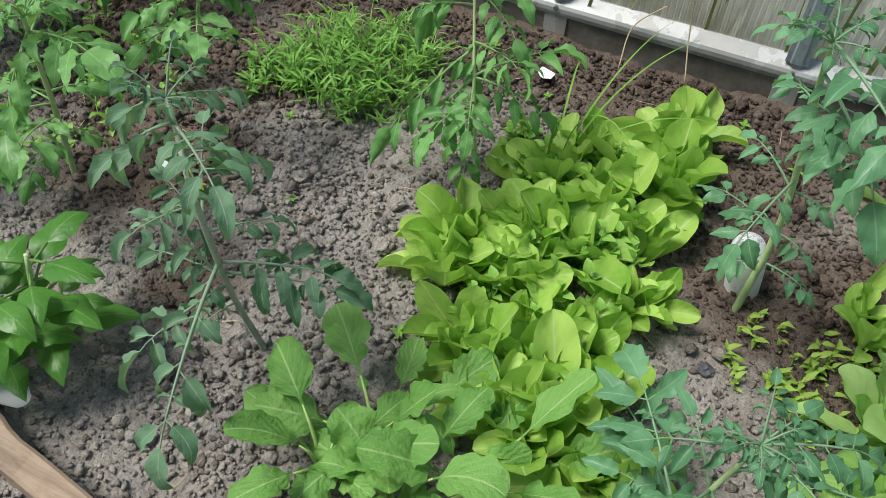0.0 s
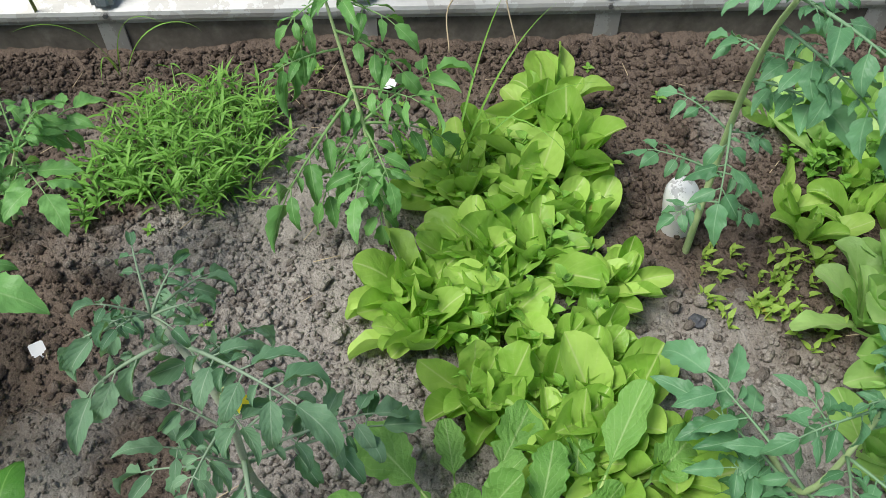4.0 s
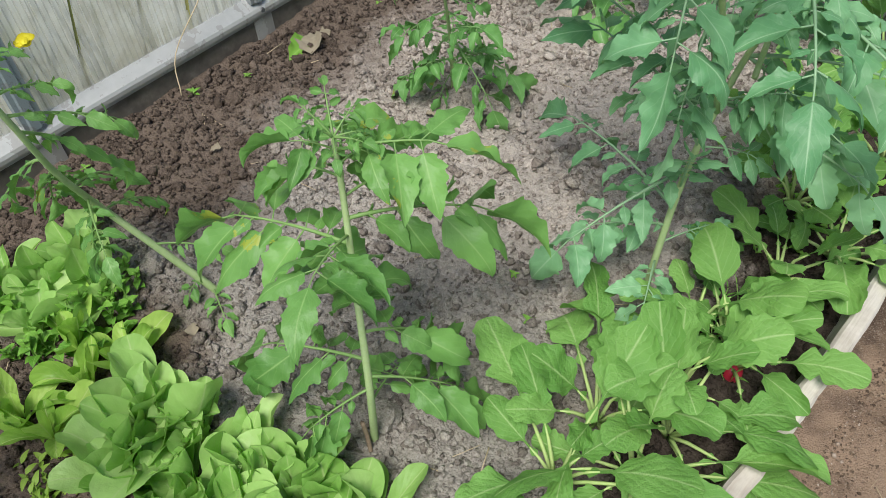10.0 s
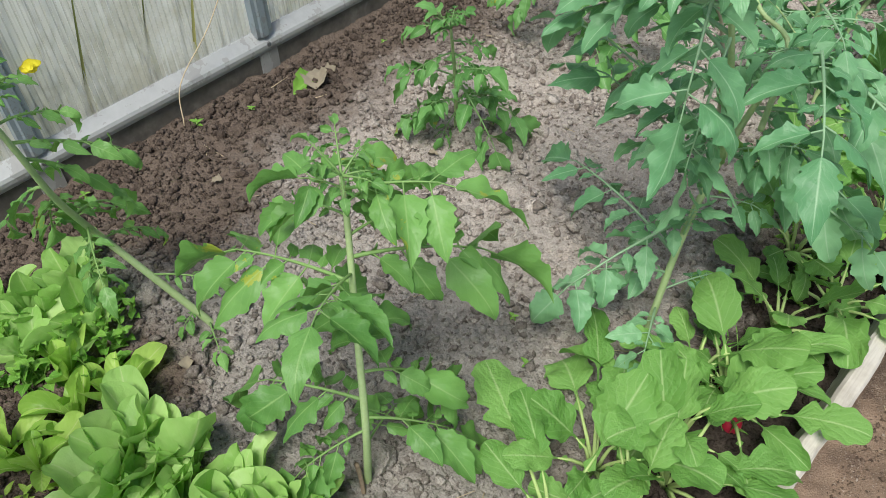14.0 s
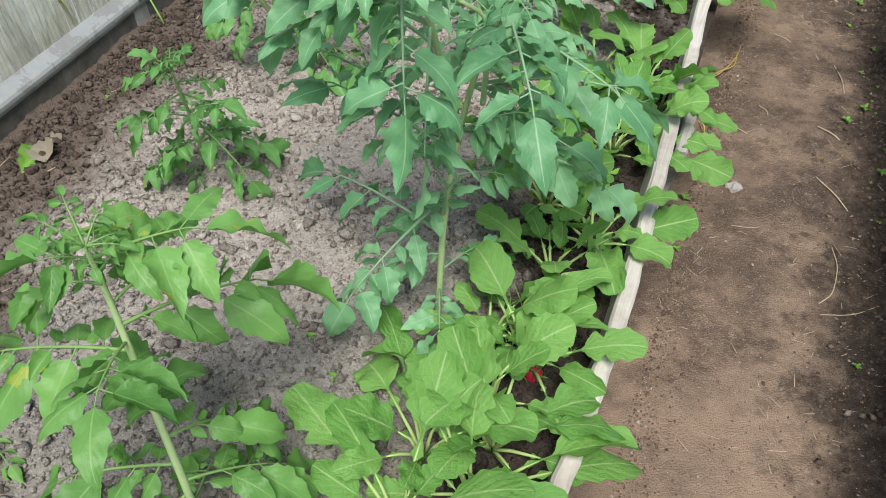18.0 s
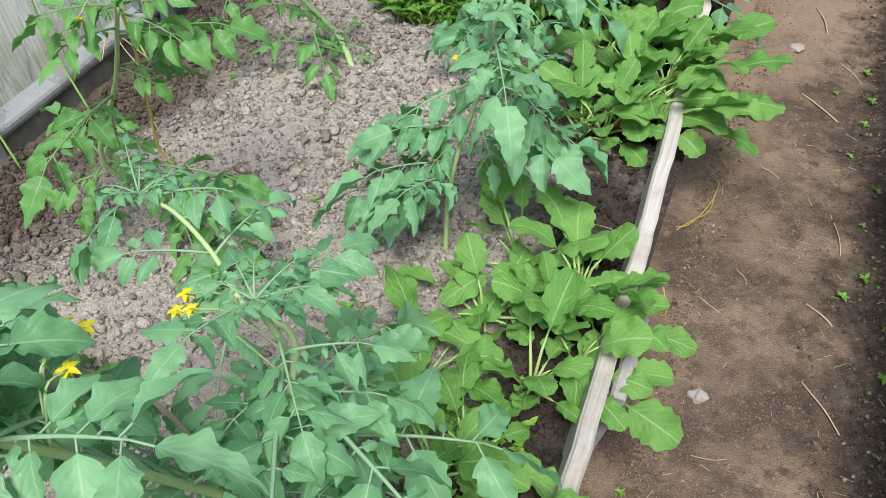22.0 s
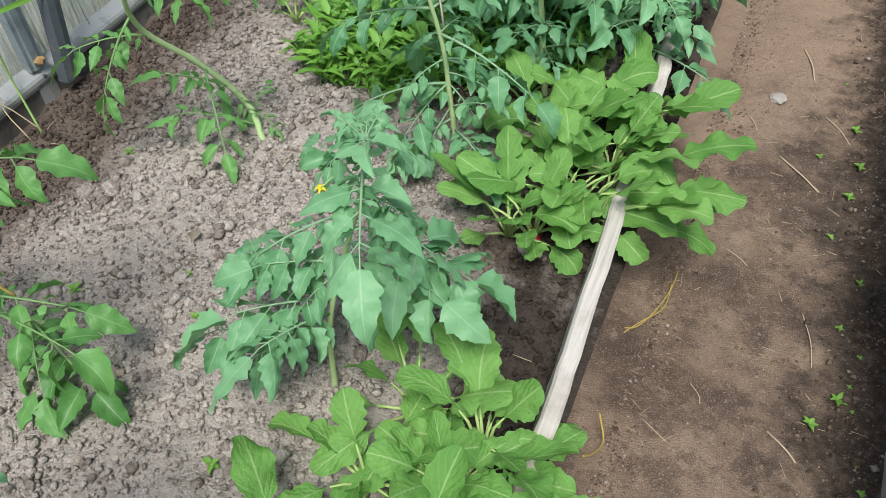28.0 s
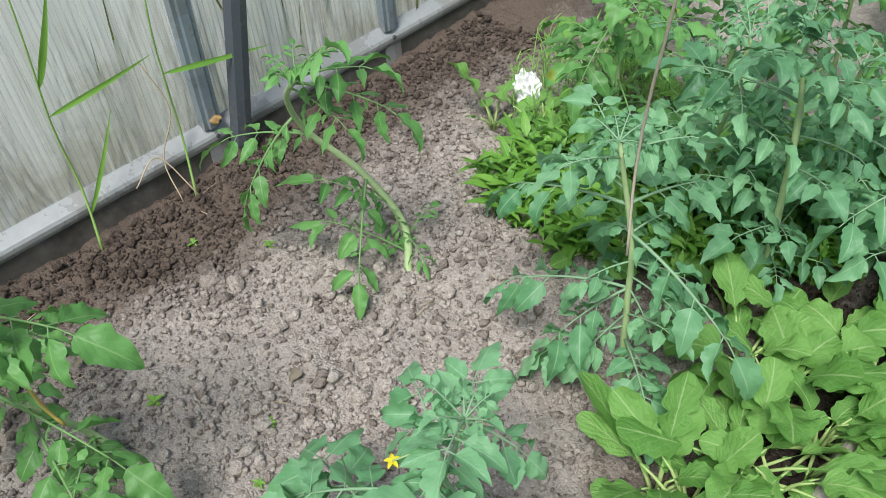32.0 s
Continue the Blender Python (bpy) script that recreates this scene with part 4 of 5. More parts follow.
CLODS = [(-0.660, -0.291, .014), (-0.572, -0.267, .014), (-0.348, -0.352, .018), (-0.439, -0.728, .016), (-0.844, 0.633, .020), (-0.388, 0.675, .022), (-1.081, 0.979, .020), (-0.973, 1.194, .014), (-0.644, 1.827, .013), (-0.929, 1.937, .019), (-0.570, 1.946, .013), (-0.965, 1.947, .015), (-0.622, 2.171, .015), (-0.607, 0.267, .011), (-0.548, -0.472, .015), (-0.880, 1.020, .010)]
for i, (x, y, s) in enumerate(CLODS):
    lump("soil_clod", x, y, s, M_CLOD, "large crumbly clod lying on the bed", "clod", "large clods", i)
rng = random.Random(8)
for i in range(300):
    x, y, s = rng.uniform(-1.15, -0.1), rng.uniform(-1.2, 2.7), rng.choice((.005, .005, .006, .006, .007, .008, .009, .011, .014))
    lump("soil_clod", x, y, s, M_CLOD, "crumbly clod lying on the bed", "clod", "large clods", 100 + i)
lump("stone", -0.573, 0.201, 0.010, M_DARKSTONE, "small blue-black stone on the soil", "stone", "", 61)
lump("stone", 0.139, 1.739, 0.016, M_STONE, "pale angular stone on the path", "stone", "", 62, 0.3, -0.2)
lump("stone", -0.135, 2.076, 0.018, M_STONE, "grey stone in the soil beside the board", "stone", "", 63)
lump("stone", 0.180, 2.890, 0.020, M_STONE, "flat grey stone pressed into the path", "stone", "", 64, 0.3, -0.2, 0.25)

# ---------------------------------------------------------------- tomatoes
tomato([(-0.348, -0.317, 0.000), (-0.318, -0.316, 0.140), (-0.283, -0.295, 0.325), (-0.306, -0.320, 0.384), (-0.321, -0.338, 0.399)], [(0.95, -0.310, -0.431, 0.286), (0.9, -0.379, -0.276, 0.307), (1, -0.343, -0.437, 0.320), (1, -0.379, -0.300, 0.379), (0.55, -0.354, -0.163, 0.202), (0.55, -0.080, -0.251, 0.100), (0.45, -0.293, -0.387, 0.266), (0.5, -0.347, -0.152, 0.192), (0.7, -0.300, -0.354, 0.328), (0.35, -0.265, -0.343, 0.102), (0.8, -0.251, -0.270, 0.356)],
       "tomato plant with a woolly grey wilting top and one yellow flower", M_WILT, seed=11, stem_mat=M_GREYSTEM, curl=0.75, r=0.0056, young=6, big=0.85, slim=0.8, flowers=[(-0.275, -0.279, 0.356)])
tomato([(-0.746, -0.199, 0.000), (-0.756, -0.218, 0.164), (-0.822, -0.258, 0.327)], [(1, -0.792, -0.324, 0.210), (0.7, -0.715, -0.364, 0.030), (0.6, -0.709, -0.295, 0.061), (0.9, -0.751, -0.149, 0.251), (1, -0.767, -0.154, 0.311), (0.5, -0.698, -0.203, 0.030), (0.5, -0.783, -0.263, 0.030), (0.6, -0.779, -0.101, 0.135), (1, -0.780, -0.308, 0.309), (0.75, -0.766, -0.216, 0.164), (1, -0.731, -0.220, 0.371)],
       "young tomato plant with drooping leaves beside the lettuces", M_TOMATO, seed=12, r=0.0048, curl=0.3, slim=0.75)
tomato([(-0.696, 0.214, 0.000), (-0.707, 0.219, 0.138), (-0.672, 0.203, 0.288), (-0.624, 0.186, 0.403), (-0.586, 0.179, 0.470)], [(0.35, -0.737, 0.111, 0.159), (0.5, -0.744, 0.136, 0.248), (0.35, -0.669, 0.261, 0.148), (0.25, -0.683, 0.297, 0.072), (0.25, -0.681, 0.168, 0.079), (0.5, -0.687, 0.266, 0.206), (0.8, -0.671, 0.159, 0.371), (0.8, -0.538, 0.212, 0.417), (0.7, -0.533, 0.245, 0.371), (0.9, -0.474, 0.275, 0.369), (1, -0.474, 0.288, 0.420), (0.7, -0.654, 0.226, 0.307), (1, -0.585, 0.124, 0.476)],
       "tall tomato plant beside a sunken white bottle", M_DEEP, jag=0.7, seed=13, r=0.0068, young=1, big=0.82)
tomato([(-0.394, 0.241, 0.000), (-0.290, 0.207, 0.129), (-0.307, 0.236, 0.272)], [(0.6, -0.432, 0.106, 0.176), (0.45, -0.399, 0.103, 0.156), (0.4, -0.325, 0.120, 0.115), (0.5, -0.226, 0.165, 0.174), (0.6, -0.168, 0.222, 0.188), (0.8, -0.185, 0.283, 0.209), (1, -0.252, 0.320, 0.271), (0.9, -0.325, 0.402, 0.220), (1, -0.353, 0.267, 0.286), (0.3, -0.269, 0.141, 0.099), (1, -0.348, 0.338, 0.264), (0.8, -0.342, 0.173, 0.250)],
       "blue-green tomato plant between the two lettuce rows", M_DEEP, seed=14, r=0.0058, curl=0.15, young=3, big=0.92, slim=0.85)
tomato([(-0.731, 0.666, 0.000), (-0.772, 0.632, 0.090), (-0.814, 0.602, 0.167), (-0.770, 0.558, 0.297), (-0.739, 0.536, 0.399), (-0.727, 0.521, 0.473)], [(0.75, -0.884, 0.508, 0.204), (0.6, -0.903, 0.683, 0.118), (0.7, -0.920, 0.610, 0.118), (0.45, -0.861, 0.705, 0.080), (0.9, -0.754, 0.681, 0.297), (1, -0.801, 0.599, 0.440), (0.95, -0.777, 0.627, 0.381), (0.15, -0.741, 0.624, 0.020), (0.1, -0.641, 0.626, 0.020), (0.85, -0.795, 0.654, 0.217), (0.7, -0.898, 0.563, 0.147), (0.3, -0.704, 0.712, 0.065), (1, -0.861, 0.563, 0.450), (0.5, -0.851, 0.554, 0.030)],
       "tomato plant leaning over towards the wall", M_PALE, jag=0.8, seed=15, r=0.0078, young=1, big=0.72, slim=0.9)
tomato([(-0.376, 0.644, 0.000), (-0.361, 0.645, 0.140), (-0.385, 0.672, 0.260), (-0.402, 0.694, 0.380), (-0.398, 0.694, 0.455)], [(0.74, -0.599, 0.629, 0.28), (0.8, -0.317, 0.867, 0.27), (0.52, -0.351, 0.774, 0.1), (0.36, -0.423, 0.556, 0.05), (0.4, -0.293, 0.759, 0.05), (0.55, -0.47, 0.744, 0.16), (0.62, -0.511, 0.718, 0.22), (0.93, -0.392, 0.753, 0.42), (0.9, -0.493, 0.673, 0.38), (0.97, -0.426, 0.663, 0.46), (0.85, -0.386, 0.79, 0.36), (0.3, -0.402, 0.742, 0.05), (0.45, -0.554, 0.6, 0.1), (0.95, -0.411, 0.723, 0.4)],
       "upright tomato plant with yellow-spotted lower leaves", M_PALE, seed=36, jag=1.1, r=0.0068, curl=0.15, young=3, big=1.38)
tomato([(-0.770, 1.248, 0.000), (-0.744, 1.221, 0.131), (-0.701, 1.167, 0.274)], [(0.8, -0.799, 1.130, 0.144), (0.6, -0.802, 1.174, 0.040), (0.6, -0.619, 1.207, 0.010), (0.4, -0.849, 1.160, 0.020), (0.9, -0.685, 1.251, 0.201), (1, -0.775, 1.137, 0.256), (0.5, -0.648, 1.325, 0.020), (0.3, -0.747, 1.179, 0.020), (0.8, -0.675, 1.234, 0.153), (1, -0.722, 1.155, 0.306)],
       "small bushy tomato plant near the wall", M_TOMATO, seed=17, r=0.0058, curl=0.25)
big_one = tomato([(-0.238, 1.050, 0.000), (-0.233, 1.092, 0.206), (-0.220, 1.153, 0.345), (-0.188, 1.177, 0.458), (-0.196, 1.174, 0.532)], [(0.85, 0.03, 1.075, 0.4), (0.9, -0.06, 0.93, 0.44), (0.7, -0.063, 1.201, 0.22), (0.8, -0.132, 1.248, 0.36), (0.45, -0.346, 0.910, 0.095), (0.6, -0.511, 1.116, 0.416), (0.35, -0.525, 1.175, 0.139), (0.55, -0.473, 1.125, 0.356), (0.4, -0.207, 1.043, 0.300), (0.6, -0.043, 1.133, 0.305), (0.6, 0.017, 1.173, 0.200), (0.7, 0.021, 1.261, 0.304), (0.75, -0.145, 1.163, 0.449), (0.8, -0.089, 1.200, 0.429), (0.6, -0.115, 1.136, 0.356), (1, -0.203, 1.089, 0.567), (0.3, -0.341, 1.000, 0.114), (0.3, -0.286, 1.034, 0.133), (0.25, -0.183, 1.149, 0.111), (0.5, -0.260, 1.030, 0.363), (0.9, -0.113, 1.215, 0.470), (1, -0.159, 1.204, 0.533), (0.2, -0.181, 0.926, 0.089)],
       "tall branching blue-green tomato plant tied with twine", M_BLUISH, seed=18, jag=1.4, r=0.0068, young=6, big=1.08, flowers=[(-0.287, 1.195, 0.480), (-0.280, 1.188, 0.472), (-0.293, 1.185, 0.468)])
tomato([(-0.226, 1.128, 0.290), (-0.218, 1.073, 0.428), (-0.220, 1.004, 0.590), (-0.226, 0.970, 0.642)], [(0.9, -0.197, 0.918, 0.44), (0.8, -0.602, 1.106, 0.46), (0.7, -0.459, 1.065, 0.42), (1.0, -0.345, 1.101, 0.58), (0.95, -0.385, 1.058, 0.52), (0.6, -0.201, 0.96, 0.36), (0.6, -0.518, 1.053, 0.482), (0.7, -0.609, 1.109, 0.477), (0.5, -0.424, 1.095, 0.525), (0.4, -0.340, 1.090, 0.403), (0.8, -0.334, 1.039, 0.531), (0.9, -0.280, 1.037, 0.554), (0.3, -0.230, 1.068, 0.321), (1, -0.355, 1.039, 0.591), (0.9, -0.224, 1.068, 0.534)],
       "", M_BLUISH, seed=19, jag=1.4, big=1.08, r=0.0056, parent=big_one, flowers=[(-0.227, 1.050, 0.595), (-0.240, 1.058, 0.600), (-0.258, 1.078, 0.590), (-0.250, 1.085, 0.582)])
tomato([(-0.19, 1.12, 0.36), (-0.223, 1.231, 0.4), (-0.266, 1.232, 0.43), (-0.307, 1.255, 0.46), (-0.353, 1.272, 0.48), (-0.41, 1.29, 0.47)], [(1.0, -0.5, 1.259, 0.38), (0.8, -0.317, 1.338, 0.42), (0.6, -0.359, 1.25, 0.36), (0.95, -0.404, 1.334, 0.47), (0.45, -0.265, 1.33, 0.38), (0.3, -0.196, 1.283, 0.34), (0.3, -0.295, 1.196, 0.34), (0.2, -0.175, 1.375, 0.3)],
       "", M_BLUISH, seed=27, jag=1.3, big=1.05, r=0.0046, parent=big_one, young=5, tuft=True)
tomato([(-0.724, 1.674, 0.000), (-0.792, 1.638, 0.062), (-0.820, 1.581, 0.173), (-0.739, 1.593, 0.328), (-0.668, 1.579, 0.465)], [(0.35, -0.495, 1.569, 0.133), (0.9, -0.537, 1.683, 0.403), (0.8, -0.651, 1.665, 0.328), (0.65, -0.707, 1.526, 0.219), (0.7, -0.735, 1.374, 0.279), (0.7, -0.742, 1.501, 0.299), (1, -0.735, 1.478, 0.477), (0.8, -0.663, 1.601, 0.330), (1, -0.706, 1.494, 0.451), (0.4, -0.932, 1.538, 0.091), (0.45, -0.878, 1.538, 0.053), (0.2, -0.544, 1.565, 0.030), (0.2, -0.632, 1.524, 0.030), (1, -0.584, 1.603, 0.479), (0.45, -0.561, 1.664, 0.118)],
       "tomato plant bent low and tied up with ochre twine", M_TOMATO, seed=20, r=0.0075, flowers=[(-0.694, 1.537, 0.466)])
tomato([(-0.305, 1.729, 0.000), (-0.298, 1.753, 0.147), (-0.264, 1.815, 0.305), (-0.262, 1.850, 0.374)], [(0.95, -0.165, 1.640, 0.350), (0.8, -0.436, 1.724, 0.180), (0.75, -0.410, 1.675, 0.060), (0.85, -0.120, 1.810, 0.180), (0.5, -0.434, 1.657, 0.173), (0.45, -0.338, 1.597, 0.205), (0.4, -0.483, 1.653, 0.131), (0.4, -0.401, 1.645, 0.102), (0.7, -0.208, 1.709, 0.206), (0.7, -0.112, 1.775, 0.197), (0.7, -0.090, 1.839, 0.175), (1, -0.201, 1.878, 0.334), (1, -0.314, 1.812, 0.333), (0.85, -0.195, 1.818, 0.297), (0.6, -0.322, 1.709, 0.183), (0.6, -0.500, 1.805, 0.145), (1, -0.217, 1.775, 0.430)],
       "young blue-green tomato plant beside the radishes", M_BLUISH, seed=21, r=0.0062, young=7, jag=1.4, big=1.15, flowers=[(-0.299, 1.795, 0.334)])
tomato([(-0.697, 2.164, 0.000), (-0.756, 2.214, 0.047), (-0.823, 2.193, 0.136), (-0.864, 2.135, 0.229), (-0.835, 2.094, 0.322), (-0.751, 2.063, 0.408)], [(0.7, -0.912, 1.998, 0.096), (0.4, -0.672, 2.031, 0.020), (0.95, -0.610, 2.149, 0.346), (0.9, -0.645, 2.075, 0.346), (1, -0.728, 2.018, 0.441), (1, -0.646, 2.065, 0.498), (0.6, -0.977, 2.004, 0.217), (0.3, -0.862, 2.082, 0.177), (0.2, -0.655, 2.174, 0.030), (1, -0.622, 2.124, 0.440), (0.2, -0.744, 2.286, 0.057), (0.15, -0.883, 2.085, 0.075), (0.3, -0.733, 2.193, 0.029)],
       "tomato plant with a strongly curved stem", M_TOMATO, seed=22, r=0.0095, young=0, big=0.85, slim=0.85)
tomato([(-0.318, 2.220, 0.000), (-0.332, 2.229, 0.143), (-0.341, 2.233, 0.249), (-0.370, 2.223, 0.400)], [(0.5, -0.542, 2.163, 0.085), (0.8, -0.578, 2.215, 0.225), (0.4, -0.363, 2.144, 0.052), (0.5, -0.279, 2.222, 0.114), (0.3, -0.227, 2.179, 0.046), (0.35, -0.427, 2.124, 0.041), (0.8, -0.309, 2.397, 0.266), (0.7, -0.332, 2.342, 0.237), (0.6, -0.384, 2.161, 0.190), (0.6, -0.262, 2.307, 0.152), (1, -0.400, 2.211, 0.389), (1, -0.377, 2.300, 0.388), (0.85, -0.499, 2.254, 0.305), (0.3, -0.207, 2.115, 0.087), (0.6, -0.264, 2.304, 0.114), (0.5, -0.414, 2.141, 0.051), (0.7, -0.446, 2.328, 0.136), (0.7, -0.131, 2.213, 0.145)],
       "bushy tomato plant hung from a long twine", M_BLUISH, seed=23, jag=1.3, r=0.0075)
tomato([(-0.249, 2.486, 0.000), (-0.282, 2.525, 0.280), (-0.308, 2.533, 0.417)], [(0.8, -0.470, 2.433, 0.361), (0.6, -0.359, 2.517, 0.263), (0.7, -0.332, 2.512, 0.312), (0.6, -0.383, 2.455, 0.264), (0.6, -0.182, 2.452, 0.266), (0.4, -0.217, 2.439, 0.169), (0.7, -0.164, 2.535, 0.264), (1, -0.230, 2.484, 0.421), (1, -0.235, 2.569, 0.427), (0.3, -0.210, 2.431, 0.090), (0.4, -0.291, 2.377, 0.168), (1, -0.314, 2.508, 0.457), (0.3, -0.155, 2.510, 0.109), (0.5, -0.408, 2.423, 0.205)],
       "sturdy tomato plant in the crowded end of the bed", M_DEEP, seed=24, r=0.0088)
tomato([(-0.479, -0.749, -0.000), (-0.472, -0.724, 0.139), (-0.424, -0.647, 0.283), (-0.381, -0.579, 0.377)], [(0.9, -0.329, -0.662, 0.164), (0.5, -0.450, -0.687, 0.191), (0.3, -0.372, -0.716, 0.071), (0.3, -0.517, -0.712, 0.065), (0.8, -0.496, -0.627, 0.275), (0.7, -0.390, -0.671, 0.264), (1, -0.428, -0.596, 0.355), (1, -0.364, -0.634, 0.357), (0.5, -0.577, -0.723, 0.109), (0.9, -0.430, -0.588, 0.319)],
       "slender tomato plant on dark soil beyond the cress", M_TOMATO, seed=25, r=0.0062)
tomato([(-0.780, -0.736, 0.000), (-0.722, -0.671, 0.130), (-0.640, -0.581, 0.271)], [(1, -0.727, -0.558, 0.209), (1, -0.603, -0.693, 0.209), (1, -0.611, -0.608, 0.294), (1, -0.684, -0.559, 0.289)],
       "thin bare-stemmed tomato plant on dark soil", M_TOMATO, seed=26, r=0.0055)


def auto_tomato(x, y, h, n, mat, label, seed, spread=0.2, r=0.007):
    rng = random.Random(seed)
    lx, ly = rng.uniform(-.05, .05), rng.uniform(-.05, .05)
    stem = [(x, y, 0), (x + lx * 0.3, y + ly * 0.3, h * 0.35), (x + lx, y + ly, h * 0.75), (x + lx * 1.2, y + ly * 1.2, h)]
    rows = []
    for k in range(n):
        f = 0.25 + 0.72 * k / n
        a = k * 2.4 + rng.uniform(-.4, .4)
        d = spread * rng.uniform(0.75, 1.15) * (1.1 - 0.45 * f)
        rows.append((f, x + lx * f + d * math.cos(a), y + ly * f + d * math.sin(a), max(0.02, h * f - rng.uniform(-0.02, 0.10))))
    return tomato(stem, rows, label, mat, seed=seed, r=r)


for i, (x, y, h, n, m) in enumerate([(-0.62, -1.15, .45, 11, M_TOMATO), (-0.95, -1.0, .40, 10, M_TOMATO), (-0.30, -0.95, .42, 10, M_DEEP), (-0.45, -1.4, .5, 11, M_TOMATO), (-1.0, -1.45, .45, 10, M_DEEP)]):
    auto_tomato(x, y, h, n, m, "leafy tomato plant at the dark end of the bed", 40 + i)
for i, (x, y, h, n, m) in enumerate([(-0.62, 2.62, .36, 12, M_TOMATO), (-0.12, 2.78, .42, 12, M_DEEP), (-0.42, 2.55, .40, 12, M_BLUISH), (-0.40, 3.0, .40, 11, M_TOMATO), (-0.80, 3.0, .42, 11, M_TOMATO), (-0.12, 3.25, .45, 11, M_BLUISH), (-0.62, 3.5, .5, 11, M_TOMATO), (-1.0, 3.4, .5, 11, M_TOMATO), (-0.2, 3.75, .5, 11, M_DEEP), (-0.28, 2.68, .34, 12, M_BLUISH), (-0.55, 2.85, .38, 11, M_BLUISH), (-0.10, 2.62, .36, 11, M_BLUISH), (-0.33, 3.3, .42, 11, M_DEEP)]):
    auto_tomato(x, y, h, n, m, "dense dark tomato plant in the crowded end of the bed", 60 + i)

# ---------------------------------------------------------------- lettuces, radishes, pepper
def row_of(seeds, extra, spread, seed):
    """The sown heads and the ones that came up between them."""
    rng = random.Random(seed)
    out = list(seeds)
    for x, y in seeds[:extra]:
        out.append((x + rng.uniform(-spread, spread), y + rng.uniform(-spread, spread)))
    return out


for i, (x, y) in enumerate(row_of([(-0.959, 0.036), (-0.897, -0.048), (-0.849, 0.069), (-0.789, -0.026), (-0.717, 0.071), (-0.807, -0.091), (-0.665, -0.008), (-0.669, -0.095), (-0.613, 0.078), (-0.579, -0.126), (-0.569, -0.056), (-0.510, -0.016), (-0.507, 0.058), (-0.441, -0.073), (-0.449, -0.008), (-0.425, 0.060), (-0.385, -0.005), (-0.366, 0.055), (-0.376, 0.115), (-0.625, -0.165)], 20, 0.035, 1)):
    lettuce(x, y, hills(x, y) + 0.004, M_LETTUCE, random.Random(i).uniform(0.068, 0.108), 11, 300 + i, "bright yellow-green leaf lettuce in a dense row", "lettuces beside the cress")
for i, (x, y) in enumerate(row_of([(-0.603, 0.467), (-0.538, 0.498), (-0.555, 0.400), (-0.484, 0.442), (-0.463, 0.517), (-0.419, 0.466), (-0.386, 0.529), (-0.411, 0.407), (-0.359, 0.471), (-0.316, 0.527), (-0.386, 0.353), (-0.327, 0.410), (-0.295, 0.480), (-0.297, 0.572)], 9, 0.03, 2)):
    lettuce(x, y, hills(x, y) + 0.004, M_LETTUCE2, random.Random(i).uniform(0.072, 0.110), 11, 340 + i, "pale green butterhead lettuce leaning over", "pale lettuces", (0.35, 0.15))
for i, (x, y) in enumerate([(-0.726, 0.447), (-0.698, 0.374), (-0.751, 0.358), (-0.719, 0.501), (-0.804, 0.472)]):
    lettuce(x, y, hills(x, y) + 0.004, M_LETTUCE, 0.072, 7, 370 + i, "small yellowing lettuce on damp soil", "small lettuces")
for i, (x, y) in enumerate([(-0.990, 0.468), (-0.923, 0.503), (-0.924, 0.557), (-0.948, 0.405), (-0.881, 0.460), (-0.840, 0.537)]):
    lettuce(x, y, hills(x, y) + 0.004, M_LETTUCE2, 0.09, 8, 380 + i, "loose light green leaf lettuce near the wall", "lettuces near the wall")

n = 0
for spots, size, count, toward in (([(-0.232, -0.150), (-0.290, -0.115), (-0.285, 0.005), (-0.235, -0.060)], 0.150, 9, 0.0), ([(-0.166, 0.744), (-0.098, 0.809), (-0.173, 0.838), (-0.095, 0.880)], 0.168, 9, 0.0), ([(-0.155, 1.042), (-0.100, 1.031), (-0.119, 0.935), (-0.106, 1.189)], 0.145, 8, 0.5), ([(-0.158, 1.346), (-0.136, 1.393), (-0.064, 1.273), (-0.234, 1.482)], 0.145, 9, 0.5), ([(-0.179, 1.737), (-0.092, 1.641), (-0.090, 1.526), (-0.073, 1.713), (-0.194, 1.616)], 0.150, 11, 0.4), ([(-0.181, 2.099), (-0.115, 2.193), (-0.063, 2.288), (-0.145, 2.323), (-0.057, 2.422), (-0.203, 2.336)], 0.155, 11, 0.6)):
    for x, y in spots:
        n += 1
        radish(x, y, hills(x, y) - 0.002, 400 + n, size * 0.87, count + 2, "radish with broad bright green lobed leaves", toward=toward)
for x, y, size in ((-0.055, 2.177, 0.17), (-0.054, 2.241, 0.18), (-0.067, 2.304, 0.16), (-0.037, 1.676, 0.15), (-0.043, 1.578, 0.15)):
    n += 1
    radish(x, y, hills(x, y) - 0.002, 400 + n, size * 0.9, 6, "radish with long leaves drooping over the board", toward=1.0, spread=1.25, reach=0.42)
for x, y in ((-0.139, 2.099), (-0.110, 1.052), (-0.081, 1.014), (-0.073, 2.190), (-0.121, 2.153), (-0.142, 2.109)):
    n += 1
    radish(x, y, hills(x, y) + 0.006, 400 + n, 0.12, 5, "radish with its red shoulder showing above the soil", toward=0.3, bulb=True)


rng = random.Random(77)
for k in range(30):
    x, y = rng.uniform(-0.86, -0.14), rng.uniform(2.36, 2.95)
    if x < -0.62 and y < 2.48:
        y += 0.14
    plant = radish(x, y, hills(x, y), 500 + k, rng.uniform(0.075, 0.12), 7, "self-sown mustard with jagged light green leaves", "self-sown mustard", 0.0, 0.9)
    plant.name = "mustard_plant"


